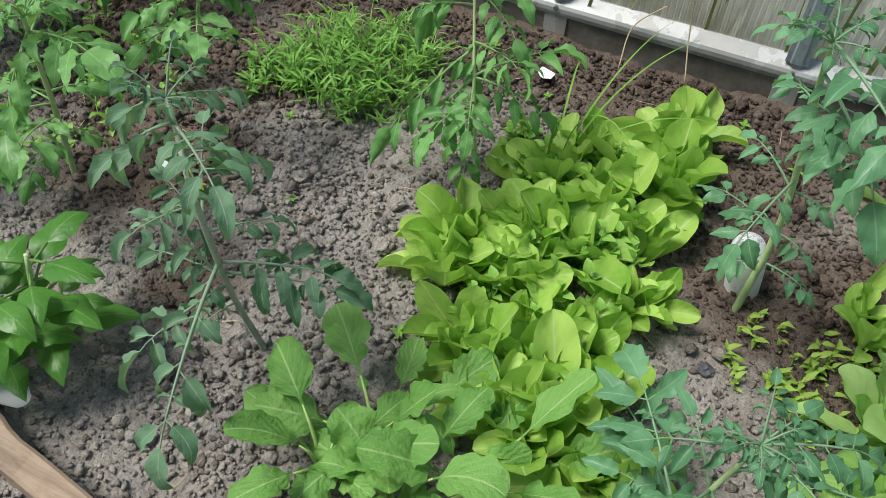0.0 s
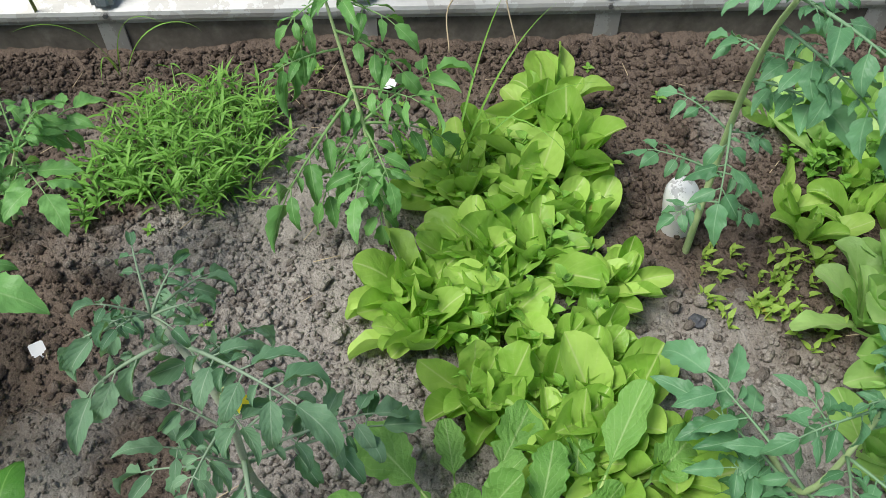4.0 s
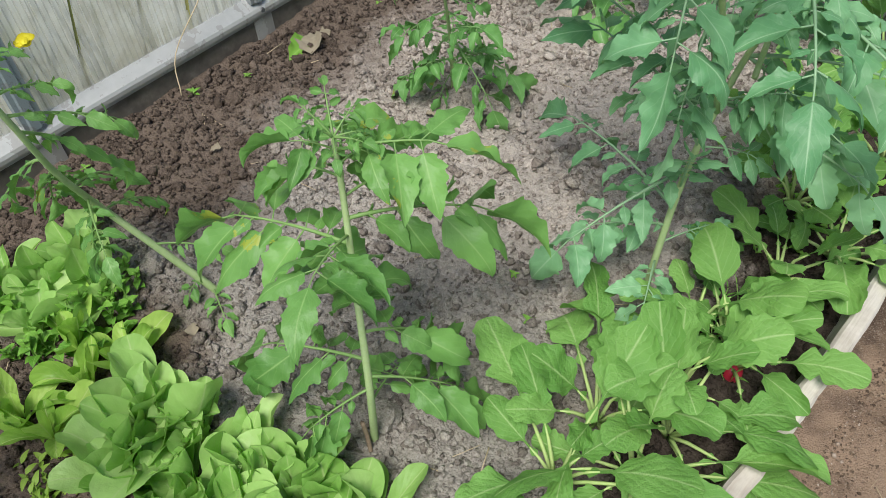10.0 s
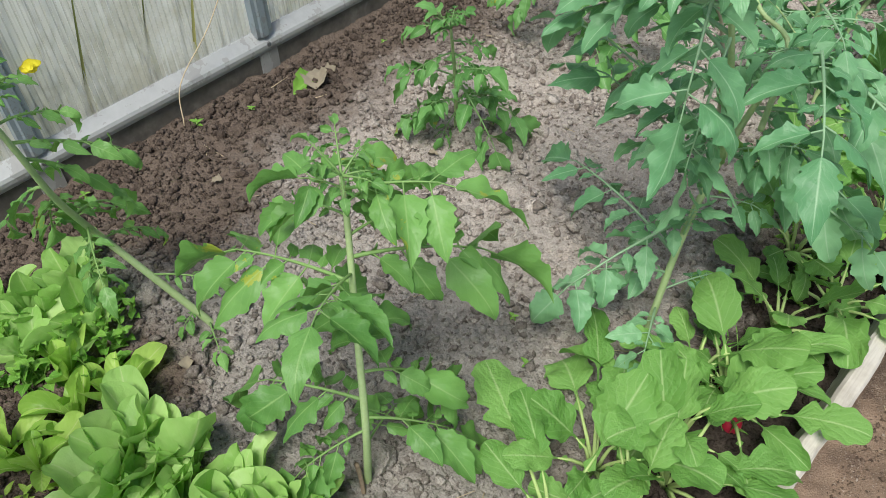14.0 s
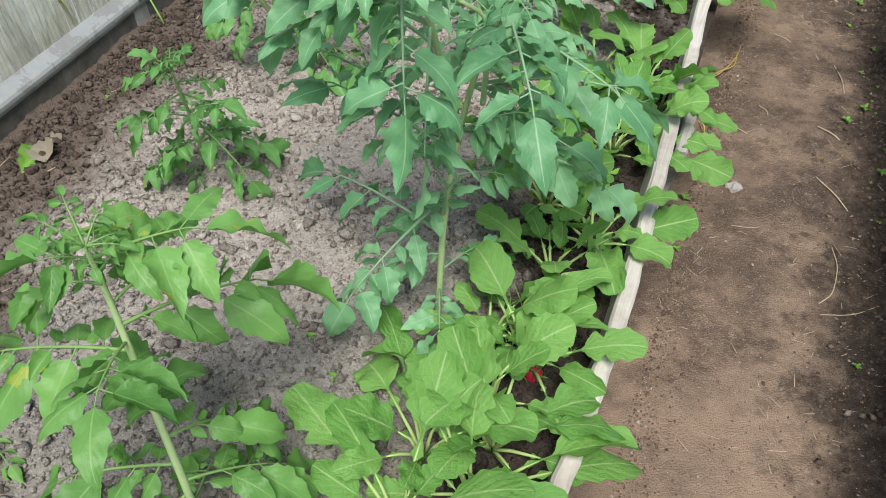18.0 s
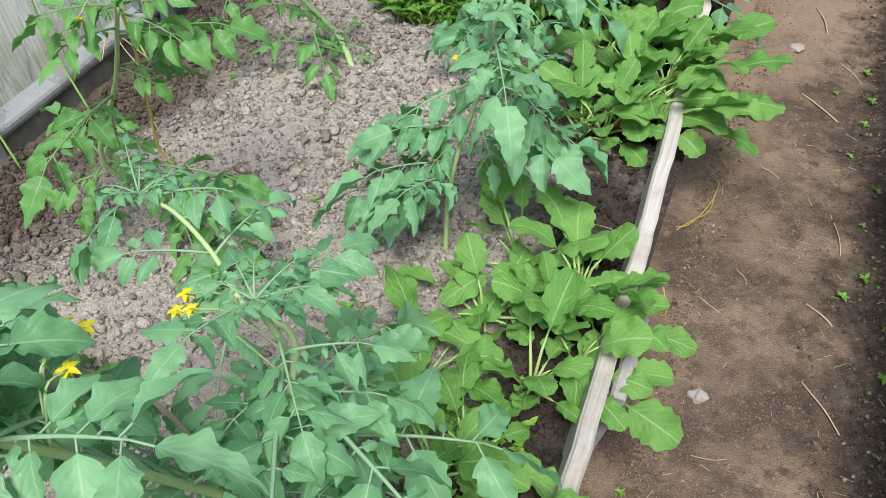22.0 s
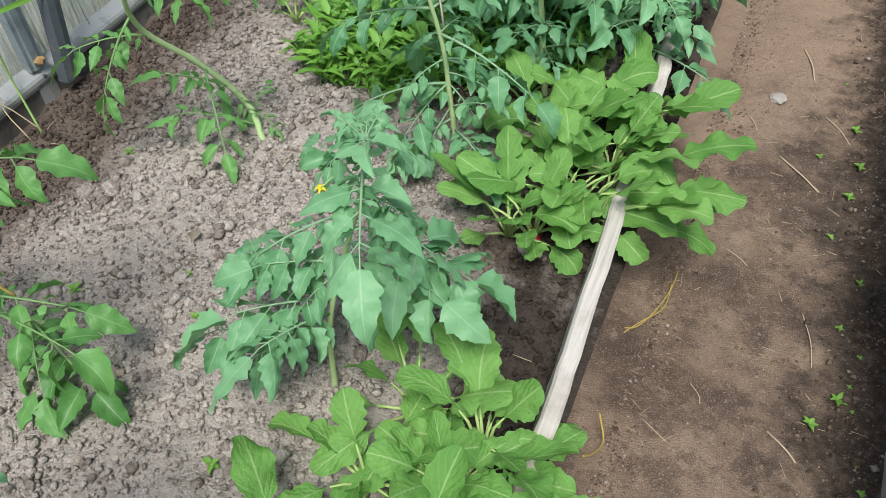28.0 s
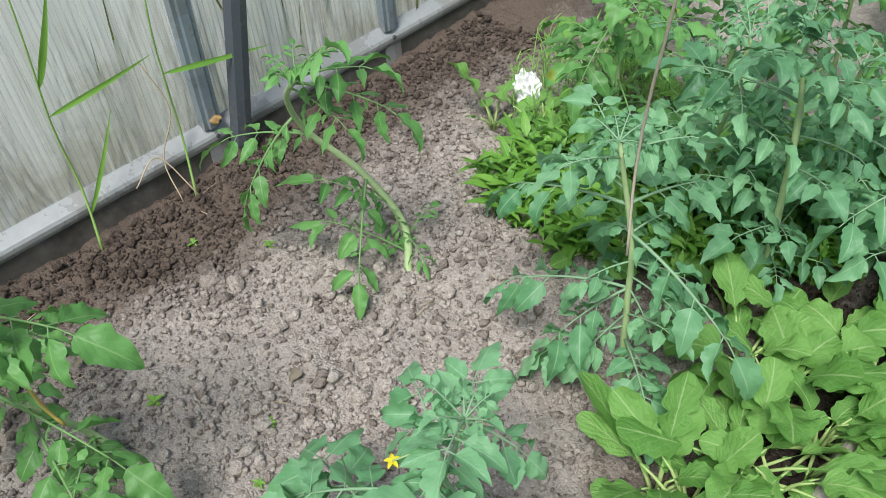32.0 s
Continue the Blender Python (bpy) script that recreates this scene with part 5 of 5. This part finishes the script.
def pepper(x, y, h, seed):
    rng = random.Random(seed)
    root = thing("pepper_plant", (x, y, hills(x, y)), "glossy dark green sweet pepper plant by the board", "plant", "pepper plants")
    g = Geo()
    line = smooth_line([Vector((0, 0, -0.03)), Vector((0.01, 0, h * 0.5)), Vector((0, 0.01, h))], 5)
    tube(g, line, [0.005 * (1 - 0.4 * i / (len(line) - 1)) for i in range(len(line))], 8)
    put("stem", g, M_STEM, root)
    for k in range(20):
        f = 0.3 + 0.7 * k / 20
        p, d = on_line(line, f)
        a = k * 2.4 + rng.uniform(-.3, .3)
        out = Vector((math.cos(a), math.sin(a), 0.35)).normalized()
        ln = rng.uniform(0.055, 0.09)
        g = Geo()
        tube(g, [p, p + out * 0.035], 0.0018, 5)
        blade(g, p + out * 0.035, out, UP, ln, ln * 0.52, ovate, rng.uniform(0.7, 1.5), -0.1, 0.12, 0, 9, None, rng.uniform(-.3, .3), rng)
        put("leaf", g, M_PEPPER, root)


pepper(-0.241, -0.542, 0.17, 3)
pepper(-0.184, -0.557, 0.15, 4)


# ---------------------------------------------------------------- cress, weeds, grass
def clump(name, cx, cy, rx, ry, count, h, mat, leaf, label, category, seed, width=0.2, per=6, wild=0.35, kind="stuff"):
    """Many thin stems with small leaves in one mesh."""
    rng = random.Random(seed)
    g = Geo()
    for k in range(count):
        a, r = rng.uniform(0, 6.28), rng.random() ** 0.5
        x, y = cx + rx * r * math.cos(a), cy + ry * r * math.sin(a)
        z = hills(x, y)
        hh = h * rng.uniform(0.6, 1.15) * (1 - 0.35 * r)
        lean = Vector((rng.gauss(0, wild), rng.gauss(0, wild), 1)).normalized()
        p0, p1 = Vector((x, y, z - 0.005)), Vector((x, y, z)) + lean * hh
        tube(g, [p0, p0.lerp(p1, 0.5) + UP * 0.004, p1], 0.0010, 4, False)
        for q in range(per):
            f = (q + 1) / per
            p = p0.lerp(p1, f)
            b = q * 2.4 + rng.uniform(0, 1.5)
            d = Vector((math.cos(b), math.sin(b), rng.uniform(0.2, 1.6)))
            ln = leaf * rng.uniform(0.6, 1.2)
            blade(g, p, d, UP, ln, ln * width, ovate, rng.uniform(0.2, 1.1), 0.15, 0, 0, 4, None, 0, rng, 1)
    return tagged(put(name, g, mat), label, category, kind=kind)


clump("cress_clump", -0.901, -0.498, 0.125, 0.125, 170, 0.105, M_CRESS, 0.038, "dense clump of narrow-leaved cress", "herb", 1, 0.13, 9, 0.6)
clump("cress_clump", -0.835, -0.620, 0.07, 0.06, 40, 0.05, M_CRESS, 0.028, "low outlying cress seedlings", "herb", 2, 0.25, 5)
clump("chickweed", -0.814, 0.003, 0.16, 0.12, 60, 0.06, M_WEED, 0.017, "small round-leaved weeds among the lettuces", "weed", 3, 0.75, 6)
clump("chickweed", -0.850, -0.110, 0.08, 0.09, 60, 0.055, M_WEED, 0.020, "small round-leaved weeds beside the young tomato", "weed", 4, 0.7, 6)
clump("chickweed", -0.870, 0.501, 0.12, 0.10, 70, 0.07, M_WEED, 0.020, "soft round-leaved weeds by the leaning tomato", "weed", 5, 0.75, 6)
clump("seedlings", -0.624, 0.312, 0.10, 0.10, 60, 0.022, M_SICKLY, 0.019, "yellowing seedlings on mossy damp soil", "weed", 6, 0.42, 4, 0.6)
clump("mustard_greens", -0.305, 2.736, 0.16, 0.22, 160, 0.12, M_WEED, 0.045, "leafy green undergrowth at the crowded end", "herb", 10, 0.26, 8, 0.4)
clump("dill", -0.710, 2.722, 0.22, 0.16, 130, 0.15, M_CRESS, 0.035, "fine feathery dill at the crowded end", "herb", 11, 0.09, 9, 0.3)
clump("mustard_greens", -0.600, 2.440, 0.17, 0.10, 95, 0.10, M_WEED, 0.048, "soft jagged greens in front of the bag", "herb", 15, 0.32, 6, 0.40)
clump("mustard_greens", -0.533, 2.536, 0.20, 0.14, 130, 0.10, M_CRESS, 0.050, "light green jagged undergrowth beside the bag", "herb", 16, 0.30, 7, 0.45)
clump("chickweed", -0.629, -0.018, 0.26, 0.10, 70, 0.085, M_WEED, 0.020, "round-leaved weeds growing up between the lettuces", "weed", 17, 0.75, 5)
clump("dill", -0.097, 1.092, 0.06, 0.10, 24, 0.05, M_CRESS, 0.020, "fine weeds under the radishes", "weed", 12, 0.12, 7, 0.5)
clump("chickweed", -0.129, 1.373, 0.07, 0.16, 40, 0.03, M_WEED, 0.015, "tiny weeds under the radishes", "weed", 13, 0.6, 5, 0.5)
clump("chickweed", -0.673, -0.968, 0.3, 0.25, 60, 0.05, M_WEED, 0.022, "scattered weeds on the dark soil", "weed", 14, 0.5, 5, 0.4)


def weed(x, y, s, seed, mat=None, z=None):
    rng = random.Random(seed)
    root = thing("weed_seedling", (x, y, hills(x, y) if z is None else z), "tiny green weed seedling on the soil", "weed", "weed seedlings")
    g = Geo()
    tube(g, [(0, 0, -0.01), (0, 0, s * 0.6)], 0.0009, 4)
    put("stem", g, M_PETIOLE, root)
    for k in range(5):
        a = k * 2.4 + rng.uniform(-.4, .4)
        g = Geo()
        blade(g, Vector((0, 0, s * (0.2 + 0.1 * k))), Vector((math.cos(a), math.sin(a), 0.5)), UP, s * rng.uniform(0.7, 1.1), s * 0.5, ovate, 0.6, 0.1, 0, 0, 5, None, 0, rng)
        put("leaf", g, mat or M_WEED, root)


SEEDLINGS = [(-1.118, 0.140), (-1.161, 0.077), (-1.160, 0.941), (-0.403, 0.963), (-1.119, 1.040), (-0.638, 1.832), (-0.525, 1.986), (-0.447, 1.968), (-0.570, 1.765), (-1.037, 1.968), (-0.927, 2.052), (-0.734, 2.090), (-0.744, -0.534), (-0.589, -0.434), (-1.047, 0.021), (-1.015, 0.239), (-1.143, 0.691), (-0.333, 0.909), (-0.455, 0.787), (-0.531, 1.017), (-0.791, 1.741), (-1.095, 1.377), (-0.315, 1.404), (-0.399, 1.562), (-0.441, -0.170), (-1.014, -0.185), (-1.111, -0.326), (-0.273, 1.710)]
for i, (x, y) in enumerate(SEEDLINGS):
    weed(x, y, random.Random(i).uniform(0.009, 0.017), 700 + i)
for i, (x, y) in enumerate([(0.401, 2.086), (0.392, 2.372), (0.355, 2.600), (0.399, 1.843), (0.447, 1.600), (0.350, 2.826), (0.318, 2.998), (0.061, 1.521), (0.049, 1.668), (0.404, 2.202), (0.369, 2.256), (0.343, 2.042), (0.414, 1.990), (0.333, 2.478), (0.434, 1.799), (0.417, 1.718), (0.286, 2.708), (0.368, 2.702), (0.450, 1.401), (0.389, 1.345), (0.379, 2.103), (0.393, 2.134), (0.423, 1.942), (0.418, 1.873)]):
    weed(x, y, 0.006 + 0.005 * (i % 3), 740 + i, None, path_height(x, y))


def grass_tuft(x, y, z, blades, seed, label, width=0.0036):
    """Long arching grass blades."""
    rng = random.Random(seed)
    root = thing("grass_tuft", (x, y, z), label, "grass", "grass tufts")
    for tx, ty, tz, ln in blades:
        d = Vector((tx, ty, tz)).normalized()
        n = Vector((-d.x * d.z, -d.y * d.z, d.x * d.x + d.y * d.y + 0.01)).normalized()
        g = Geo()
        blade(g, Vector((rng.uniform(-.01, .01), rng.uniform(-.01, .01), -0.01)), d, n, ln, width, lance, rng.uniform(0.9, 2.6), 0.25, 0, 0, 14, None, rng.uniform(-.6, .6), rng, 1)
        put("blade", g, M_WEED, root)


grass_tuft(-0.840, -0.110, 0.0, [(0.1, 0.1, 1, .34), (-0.3, 0.3, 1, .32), (-0.2, -0.5, 0.9, .30), (0.3, 0.1, 1, .28), (-0.5, 0.2, 0.7, .33), (-0.2, 0.6, 0.8, .30), (0.2, -0.3, 1, .25), (-0.6, -0.1, 0.8, .28)], 1, "tuft of long thin grass behind the lettuces")
def wall_grass(stem, blades, seed):
    """A straight grass stem that stands against the sheet, with a few broad blades."""
    rng = random.Random(seed)
    base = Vector(stem[0])
    root = thing("wall_grass", base, "tall green grass stem against the plastic wall", "grass", "grass stems at the wall")
    g = Geo()
    line = smooth_line([Vector(p) - base for p in stem], 5)
    tube(g, line, [0.0026 * (1 - 0.55 * i / (len(line) - 1)) for i in range(len(line))], 6)
    put("stem", g, M_WEED, root)
    for f, tip, w, bend in blades:
        p, d = on_line(line, f)
        v = Vector(tip) - base - p
        g = Geo()
        blade(g, p, v + UP * v.length * bend * 0.4, Vector((1, 0, 0.3)), v.length, w, lance, 0.25, 0.2, 0, 0, 14, None, rng.uniform(-.3, .3), rng, 1)
        put("blade", g, M_WEED, root)


wall_grass([(-1.150, 1.853, 0.000), (-1.207, 1.880, 0.091), (-1.216, 1.883, 0.221), (-1.193, 1.897, 0.419), (-1.190, 1.920, 0.750)], [(0.33, (-1.182, 2.077, 0.264), 0.010, 0.1), (0.40, (-1.182, 1.959, 0.441), 0.012, 0.1), (0.08, (-1.197, 1.989, 0.201), 0.008, 0.2), (0.7, (-1.170, 1.840, 0.620), 0.009, 0.2)], 1)
wall_grass([(-1.144, 2.045, 0.000), (-1.204, 2.081, 0.087), (-1.203, 2.085, 0.221), (-1.186, 2.087, 0.345), (-1.180, 2.130, 0.620)], [(0.38, (-1.148, 2.279, 0.187), 0.010, 0.25), (0.6, (-1.180, 2.170, 0.520), 0.008, 0.1)], 2)
wall_grass([(-1.155, 1.658, 0.000), (-1.211, 1.683, 0.116), (-1.210, 1.676, 0.381), (-1.180, 1.660, 0.660)], [(0.5, (-1.129, 1.769, 0.503), 0.009, 0.1)], 3)
grass_tuft(-1.123, -0.659, 0.0, [(0.1, 0.2, 1, .22), (-0.1, 0.4, 1, .20), (0.2, -0.2, 1, .22), (0.4, 0.1, 0.8, .20)], 4, "grass growing beside the rail")

# ---------------------------------------------------------------- small things
# sunken white bottle
bottle = thing("plastic_bottle", (-0.740, 0.210, 0.012), "white plastic bottle sunk upside down in the soil, splashed with mud", "bottle")
g = Geo()
R = [(0.022, -0.07), (0.0245, 0.0), (0.0255, 0.045), (0.0245, 0.060), (0.020, 0.071), (0.010, 0.077), (0.0, 0.078)]
for r_, z_ in R:
    for k in range(20):
        a = 2 * math.pi * k / 20
        g.v.append((r_ * math.cos(a) + z_ * 0.12, r_ * math.sin(a) - z_ * 0.15, z_ - r_ * 0.25 * math.cos(a)))
        g.uv.append((0, 0))
for i in range(len(R) - 1):
    for k in range(20):
        k2 = (k + 1) % 20
        g.f.append((i * 20 + k, i * 20 + k2, (i + 1) * 20 + k2, (i + 1) * 20 + k))
put("body", g, M_SPOTTED, bottle)
def label_stake(x, y, z, w, h, rx, ry, rz, label):
    """A plastic plant label with rounded corners and a tapering foot."""
    bm = bmesh.new()
    out = [(-w / 2, 0), (-w / 2, h * 0.92), (-w * 0.38, h), (w * 0.38, h), (w / 2, h * 0.92), (w / 2, 0), (w * 0.12, -h * 0.5), (-w * 0.12, -h * 0.5)]
    f = bm.faces.new([bm.verts.new((a, 0, b)) for a, b in out])
    ext = bmesh.ops.extrude_face_region(bm, geom=[f])
    for v in ext["geom"]:
        if isinstance(v, bmesh.types.BMVert):
            v.co.y += 0.0012
    bmesh.ops.recalc_face_normals(bm, faces=bm.faces)
    me = bpy.data.meshes.new("plant_label")
    bm.to_mesh(me)
    bm.free()
    me.materials.append(M_LABEL)
    ob = new("plant_label", me)
    ob.matrix_basis = pose(x, y, z, rx, ry, rz)
    tagged(ob, label, "label", "plant labels")


label_stake(-0.154, -0.525, 0.004, 0.036, 0.030, -62, 0, 205, "white plastic plant label lying back near the board")
label_stake(-0.542, -0.629, 0.006, 0.018, 0.020, -55, 0, 120, "small white plastic plant label in dark soil")
label_stake(-0.545, -0.541, 0.006, 0.010, 0.012, -55, 0, 100, "tiny white scrap of label in dark soil")
label_stake(-1.051, -0.207, 0.012, 0.030, 0.013, -70, 0, 70, "white plastic plant label near the wall")


def scrap(x, y, s, mat, label, category, seed, z=None):
    """A crumpled dry leaf or scrap."""
    rng = random.Random(seed)
    g = Geo()
    blade(g, Vector((-s * 0.5, 0, 0.003)), Vector((1, 0, 0.15)), UP, s, s * 0.75, ovate, 0.5, 0.35, 0.35, 0.15, 8, None, 0.5, rng)
    ob = put("dry_leaf" if category == "leaf" else "scrap", g, mat)
    ob.matrix_basis = pose(x, y, (hills(x, y) if z is None else z) + 0.004, 0, 0, rng.uniform(0, 360))
    tagged(ob, label, category, "dry leaves")


for i, (x, y, s) in enumerate([(-0.697, 0.598, .026), (-0.672, 1.906, .026), (-0.748, 1.163, .022), (-1.079, 1.179, .07), (-1.098, 1.215, .06), (-0.942, 1.698, .02), (-0.618, 1.637, .018), (-0.987, 0.862, .02)]):
    scrap(x, y, s, M_DRYLEAF, "shrivelled pale leaf lying on the soil", "leaf", i)
scrap(-1.098, 1.158, 0.07, M_WEED, "pulled green weed wilting beside the wall", "leaf", 20)


def strand(name, pts, r, mat, label, category, group=""):
    g = Geo()
    tube(g, smooth_line([Vector(p) for p in pts], 5), r, 6)
    return tagged(put(name, g, mat), label, category, group)


zp = -0.195
strand("twine", [(0.026, 2.125, zp + .005), (0.045, 2.140, zp), (0.067, 2.183, zp + .004), (0.081, 2.245, zp), (0.084, 2.287, zp + .006)], 0.0012, M_OCHRE, "frayed ochre twine lying on the path", "twine", "twine scraps")
strand("twine", [(0.027, 2.117, zp + .002), (0.049, 2.148, zp + .006), (0.079, 2.198, zp), (0.079, 2.264, zp)], 0.0011, M_OCHRE, "thin ochre twine lying on the path", "twine", "twine scraps")
strand("twine", [(0.039, 1.811, -0.10), (0.047, 1.841, -0.14), (0.053, 1.890, -0.18), (0.037, 1.918, -0.15)], 0.0016, M_OCHRE, "loop of ochre twine hanging from the board", "twine", "twine scraps")
STICKS = [((0.211, 2.681), (0.298, 2.602), .0028), ((0.285, 2.010), (0.332, 1.967), .0025), ((0.324, 1.477), (0.349, 1.541), .0018), ((0.349, 1.541), (0.337, 1.641), .0016), ((0.422, 1.500), (0.328, 1.451), .0014), ((0.156, 2.062), (0.178, 2.026), .0015), ((0.248, 2.985), (0.210, 3.110), .0028), ((0.287, 2.861), (0.343, 2.780), .002), ((0.295, 1.832), (0.362, 1.752), .002), ((0.101, 1.961), (0.143, 1.936), .0016), ((0.199, 2.351), (0.157, 2.383), .0015), ((0.154, 2.754), (0.121, 2.812), .0018), ((0.306, 2.269), (0.334, 2.156), .0016), ((0.149, 1.624), (0.201, 1.639), .0012)]
for (x0, y0), (x1, y1), r_ in STICKS:
    r_ *= 0.6
    strand("stick", [(x0, y0, path_height(x0, y0) + r_), ((x0 + x1) / 2 + .006, (y0 + y1) / 2 - .004, path_height((x0 + x1) / 2, (y0 + y1) / 2) + r_ + .003), (x1, y1, path_height(x1, y1) + r_)], r_, M_STRAW, "dry pale stalk lying on the path", "stick", "dry stalks")

rng = random.Random(21)
g = Geo()
for k in range(230):
    x, y = rng.uniform(0.06, 0.44), rng.uniform(0.4, 3.6)
    a, ln = rng.uniform(0, 6.28), rng.uniform(0.006, 0.03)
    z = path_height(x, y) + 0.0015
    tube(g, [(x, y, z), (x + ln * math.cos(a), y + ln * math.sin(a), z + rng.uniform(-.001, .003))], rng.uniform(0.0003, 0.0007), 4)
for k in range(160):
    x, y = rng.uniform(-1.15, -0.05), rng.uniform(-1.0, 2.8)
    a, ln = rng.uniform(0, 6.28), rng.uniform(0.01, 0.05)
    z = hills(x, y) + 0.008
    tube(g, [(x, y, z), (x + ln * math.cos(a), y + ln * math.sin(a), z + rng.uniform(-.003, .003))], rng.uniform(0.0004, 0.0009), 4)
tagged(put("straw_litter", g, M_STRAW), "bits of straw and root trodden into the earth", "litter", kind="stuff")

# twines that hold the tomatoes
strand("support_twine", [(-0.229, 1.118, 0.279), (-0.258, 1.104, 0.480), (-0.320, 1.020, 0.700), (-0.5, 1.0, 1.8)], 0.0022, M_TWINE, "grey-brown twine tied to the tall tomato", "twine", "support twines")
strand("support_twine", [(-0.278, 2.112, 0.363), (-0.298, 2.142, 0.496), (-0.25, 2.10, 0.9), (-0.25, 2.1, 2.0)], 0.0016, M_TWINE, "long pale twine that holds the bushy tomato", "twine", "support twines")
strand("support_twine", [(-0.718, 1.624, 0.154), (-0.730, 1.616, 0.195), (-0.714, 1.614, 0.297), (-0.692, 1.604, 0.507), (-0.65, 1.54, 1.9)], 0.0022, M_OCHRE, "ochre twine that holds the bent tomato", "twine", "support twines")

# dark stake and yellow foam at the wall, dry stalks over the rail
g = Geo()
for z, dx, dy in ((0.03, 0.0, 0.0), (0.9, -0.0, 0.19)):
    for a, b in ((-.013, -.016), (.013, -.016), (.016, 0), (.013, .016), (-.013, .016), (-.016, 0)):
        g.v.append((a + dx, b + dy, z))
        g.uv.append((0, 0))
for q in range(6):
    g.f.append((q, (q + 1) % 6, 6 + (q + 1) % 6, 6 + q))
g.f.append((6, 7, 8, 9, 10, 11))
stake = put("steel_stake", g, M_DARKPOST, smooth=False)
stake.matrix_basis = Matrix.Translation((-1.18, 2.183, 0.0))
tagged(stake, "dark steel stake standing against the wall rail", "stake")
lump("foam_patch", -1.207, 2.155, 0.013, M_FOAM, "lump of aged yellow foam at the post foot", "foam", "", 71, 0.2, 0.08)
for i, (y, pts) in enumerate([(0.92, [(-1.17, 0.0, 0.0), (-1.195, 0.03, 0.07), (-1.19, 0.12, 0.16), (-1.20, 0.22, 0.28)]), (2.02, [(-1.15, 0.0, 0.0), (-1.195, 0.01, 0.07), (-1.19, 0.05, 0.16), (-1.20, 0.03, 0.26)]), (2.0, [(-1.14, 0.05, 0.0), (-1.196, 0.02, 0.08), (-1.185, -0.04, 0.05)]), (0.02, [(-1.16, 0.0, 0.0), (-1.198, -0.02, 0.07), (-1.195, -0.03, 0.16)]), (-0.10, [(-1.15, 0.0, 0.0), (-1.197, 0.0, 0.06), (-1.19, 0.05, 0.12)])]):
    strand("dry_stalk", [(x, y + dy, z) for x, dy, z in pts], 0.0013, M_STRAW, "dry grass stalk bent over the rail", "stalk", "dry stalks")

# crumpled white bag in the greens
bm = bmesh.new()
bmesh.ops.create_icosphere(bm, subdivisions=4, radius=1)
for v in bm.verts:
    k = 1 + 0.55 * abs(noise.noise(v.co * 2.1)) - 0.5 * abs(noise.noise(v.co * 5.3 + Vector((4, 2, 1)))) + 0.1 * noise.noise(v.co * 12)
    v.co = Vector((v.co.x * 0.035 * k, v.co.y * 0.05 * k, v.co.z * 0.075 * k))
me = bpy.data.meshes.new("plastic_bag")
bm.to_mesh(me)
bm.free()
me.materials.append(M_WHITE)
ob = new("plastic_bag", me)
ob.matrix_basis = pose(-0.846, 2.650, 0.035, 12, -14, 30) @ Matrix.Scale(0.72, 4)
tagged(ob, "crumpled white plastic bag among the greens", "bag")

# black pot at the far end of the path
pot = thing("flower_pot", (0.13, 3.50, -0.2), "empty black plastic pot standing on the path", "pot")
g = Geo()
R = [(0.0, 0.004), (0.055, 0.004), (0.072, 0.12), (0.078, 0.12), (0.078, 0.135), (0.073, 0.135), (0.066, 0.11), (0.05, 0.012), (0.0, 0.012)]
for r_, z_ in R:
    for k in range(28):
        a = 2 * math.pi * k / 28
        g.v.append((r_ * math.cos(a), r_ * math.sin(a), z_))
        g.uv.append((0, 0))
for i in range(len(R) - 1):
    for k in range(28):
        k2 = (k + 1) % 28
        g.f.append((i * 28 + k, i * 28 + k2, (i + 1) * 28 + k2, (i + 1) * 28 + k))
put("body", g, M_BLACKPOT, pot)

# teal cloth over the plank across the path, and a short slanting stake
g = Geo()
N = 14
for i in range(N + 1):
    for j in range(N + 1):
        u, w = i / N - 0.5, j / N - 0.5
        x = 0.47 + u * 0.10
        over = max(0.0, 0.452 - x)
        z = 0.066 + 0.008 * noise.noise((u * 5, w * 5, 1)) - over * 1.4 + 0.012 * abs(noise.noise((u * 9, w * 7, 4)))
        g.v.append((x + 0.008 * noise.noise((u * 4, w * 4, 8)), 2.22 + w * 0.15 + 0.01 * noise.noise((u * 4, w * 4, 12)), z))
        g.uv.append((0, 0))
for i in range(N):
    for j in range(N):
        o = i * (N + 1) + j
        g.f.append((o, o + N + 1, o + N + 2, o + 1))
tagged(put("work_glove_cloth", g, M_TEAL), "dark teal cloth thrown over the grey plank", "cloth")

# yellowed scrap stuck to the sheet, brown twig beside the upright tomato
lump("yellow_scrap", -1.219, 0.720, 0.016, M_YELLOW, "bright yellow scrap stuck to the plastic wall", "scrap", "", 81, 0.5, 0.215, 0.45)
strand("twig", [(-0.370, 0.630, -0.01), (-0.374, 0.633, 0.022), (-0.379, 0.634, 0.05)], 0.0032, M_BOARD_OLD, "broken brown twig stuck in the soil", "stick")
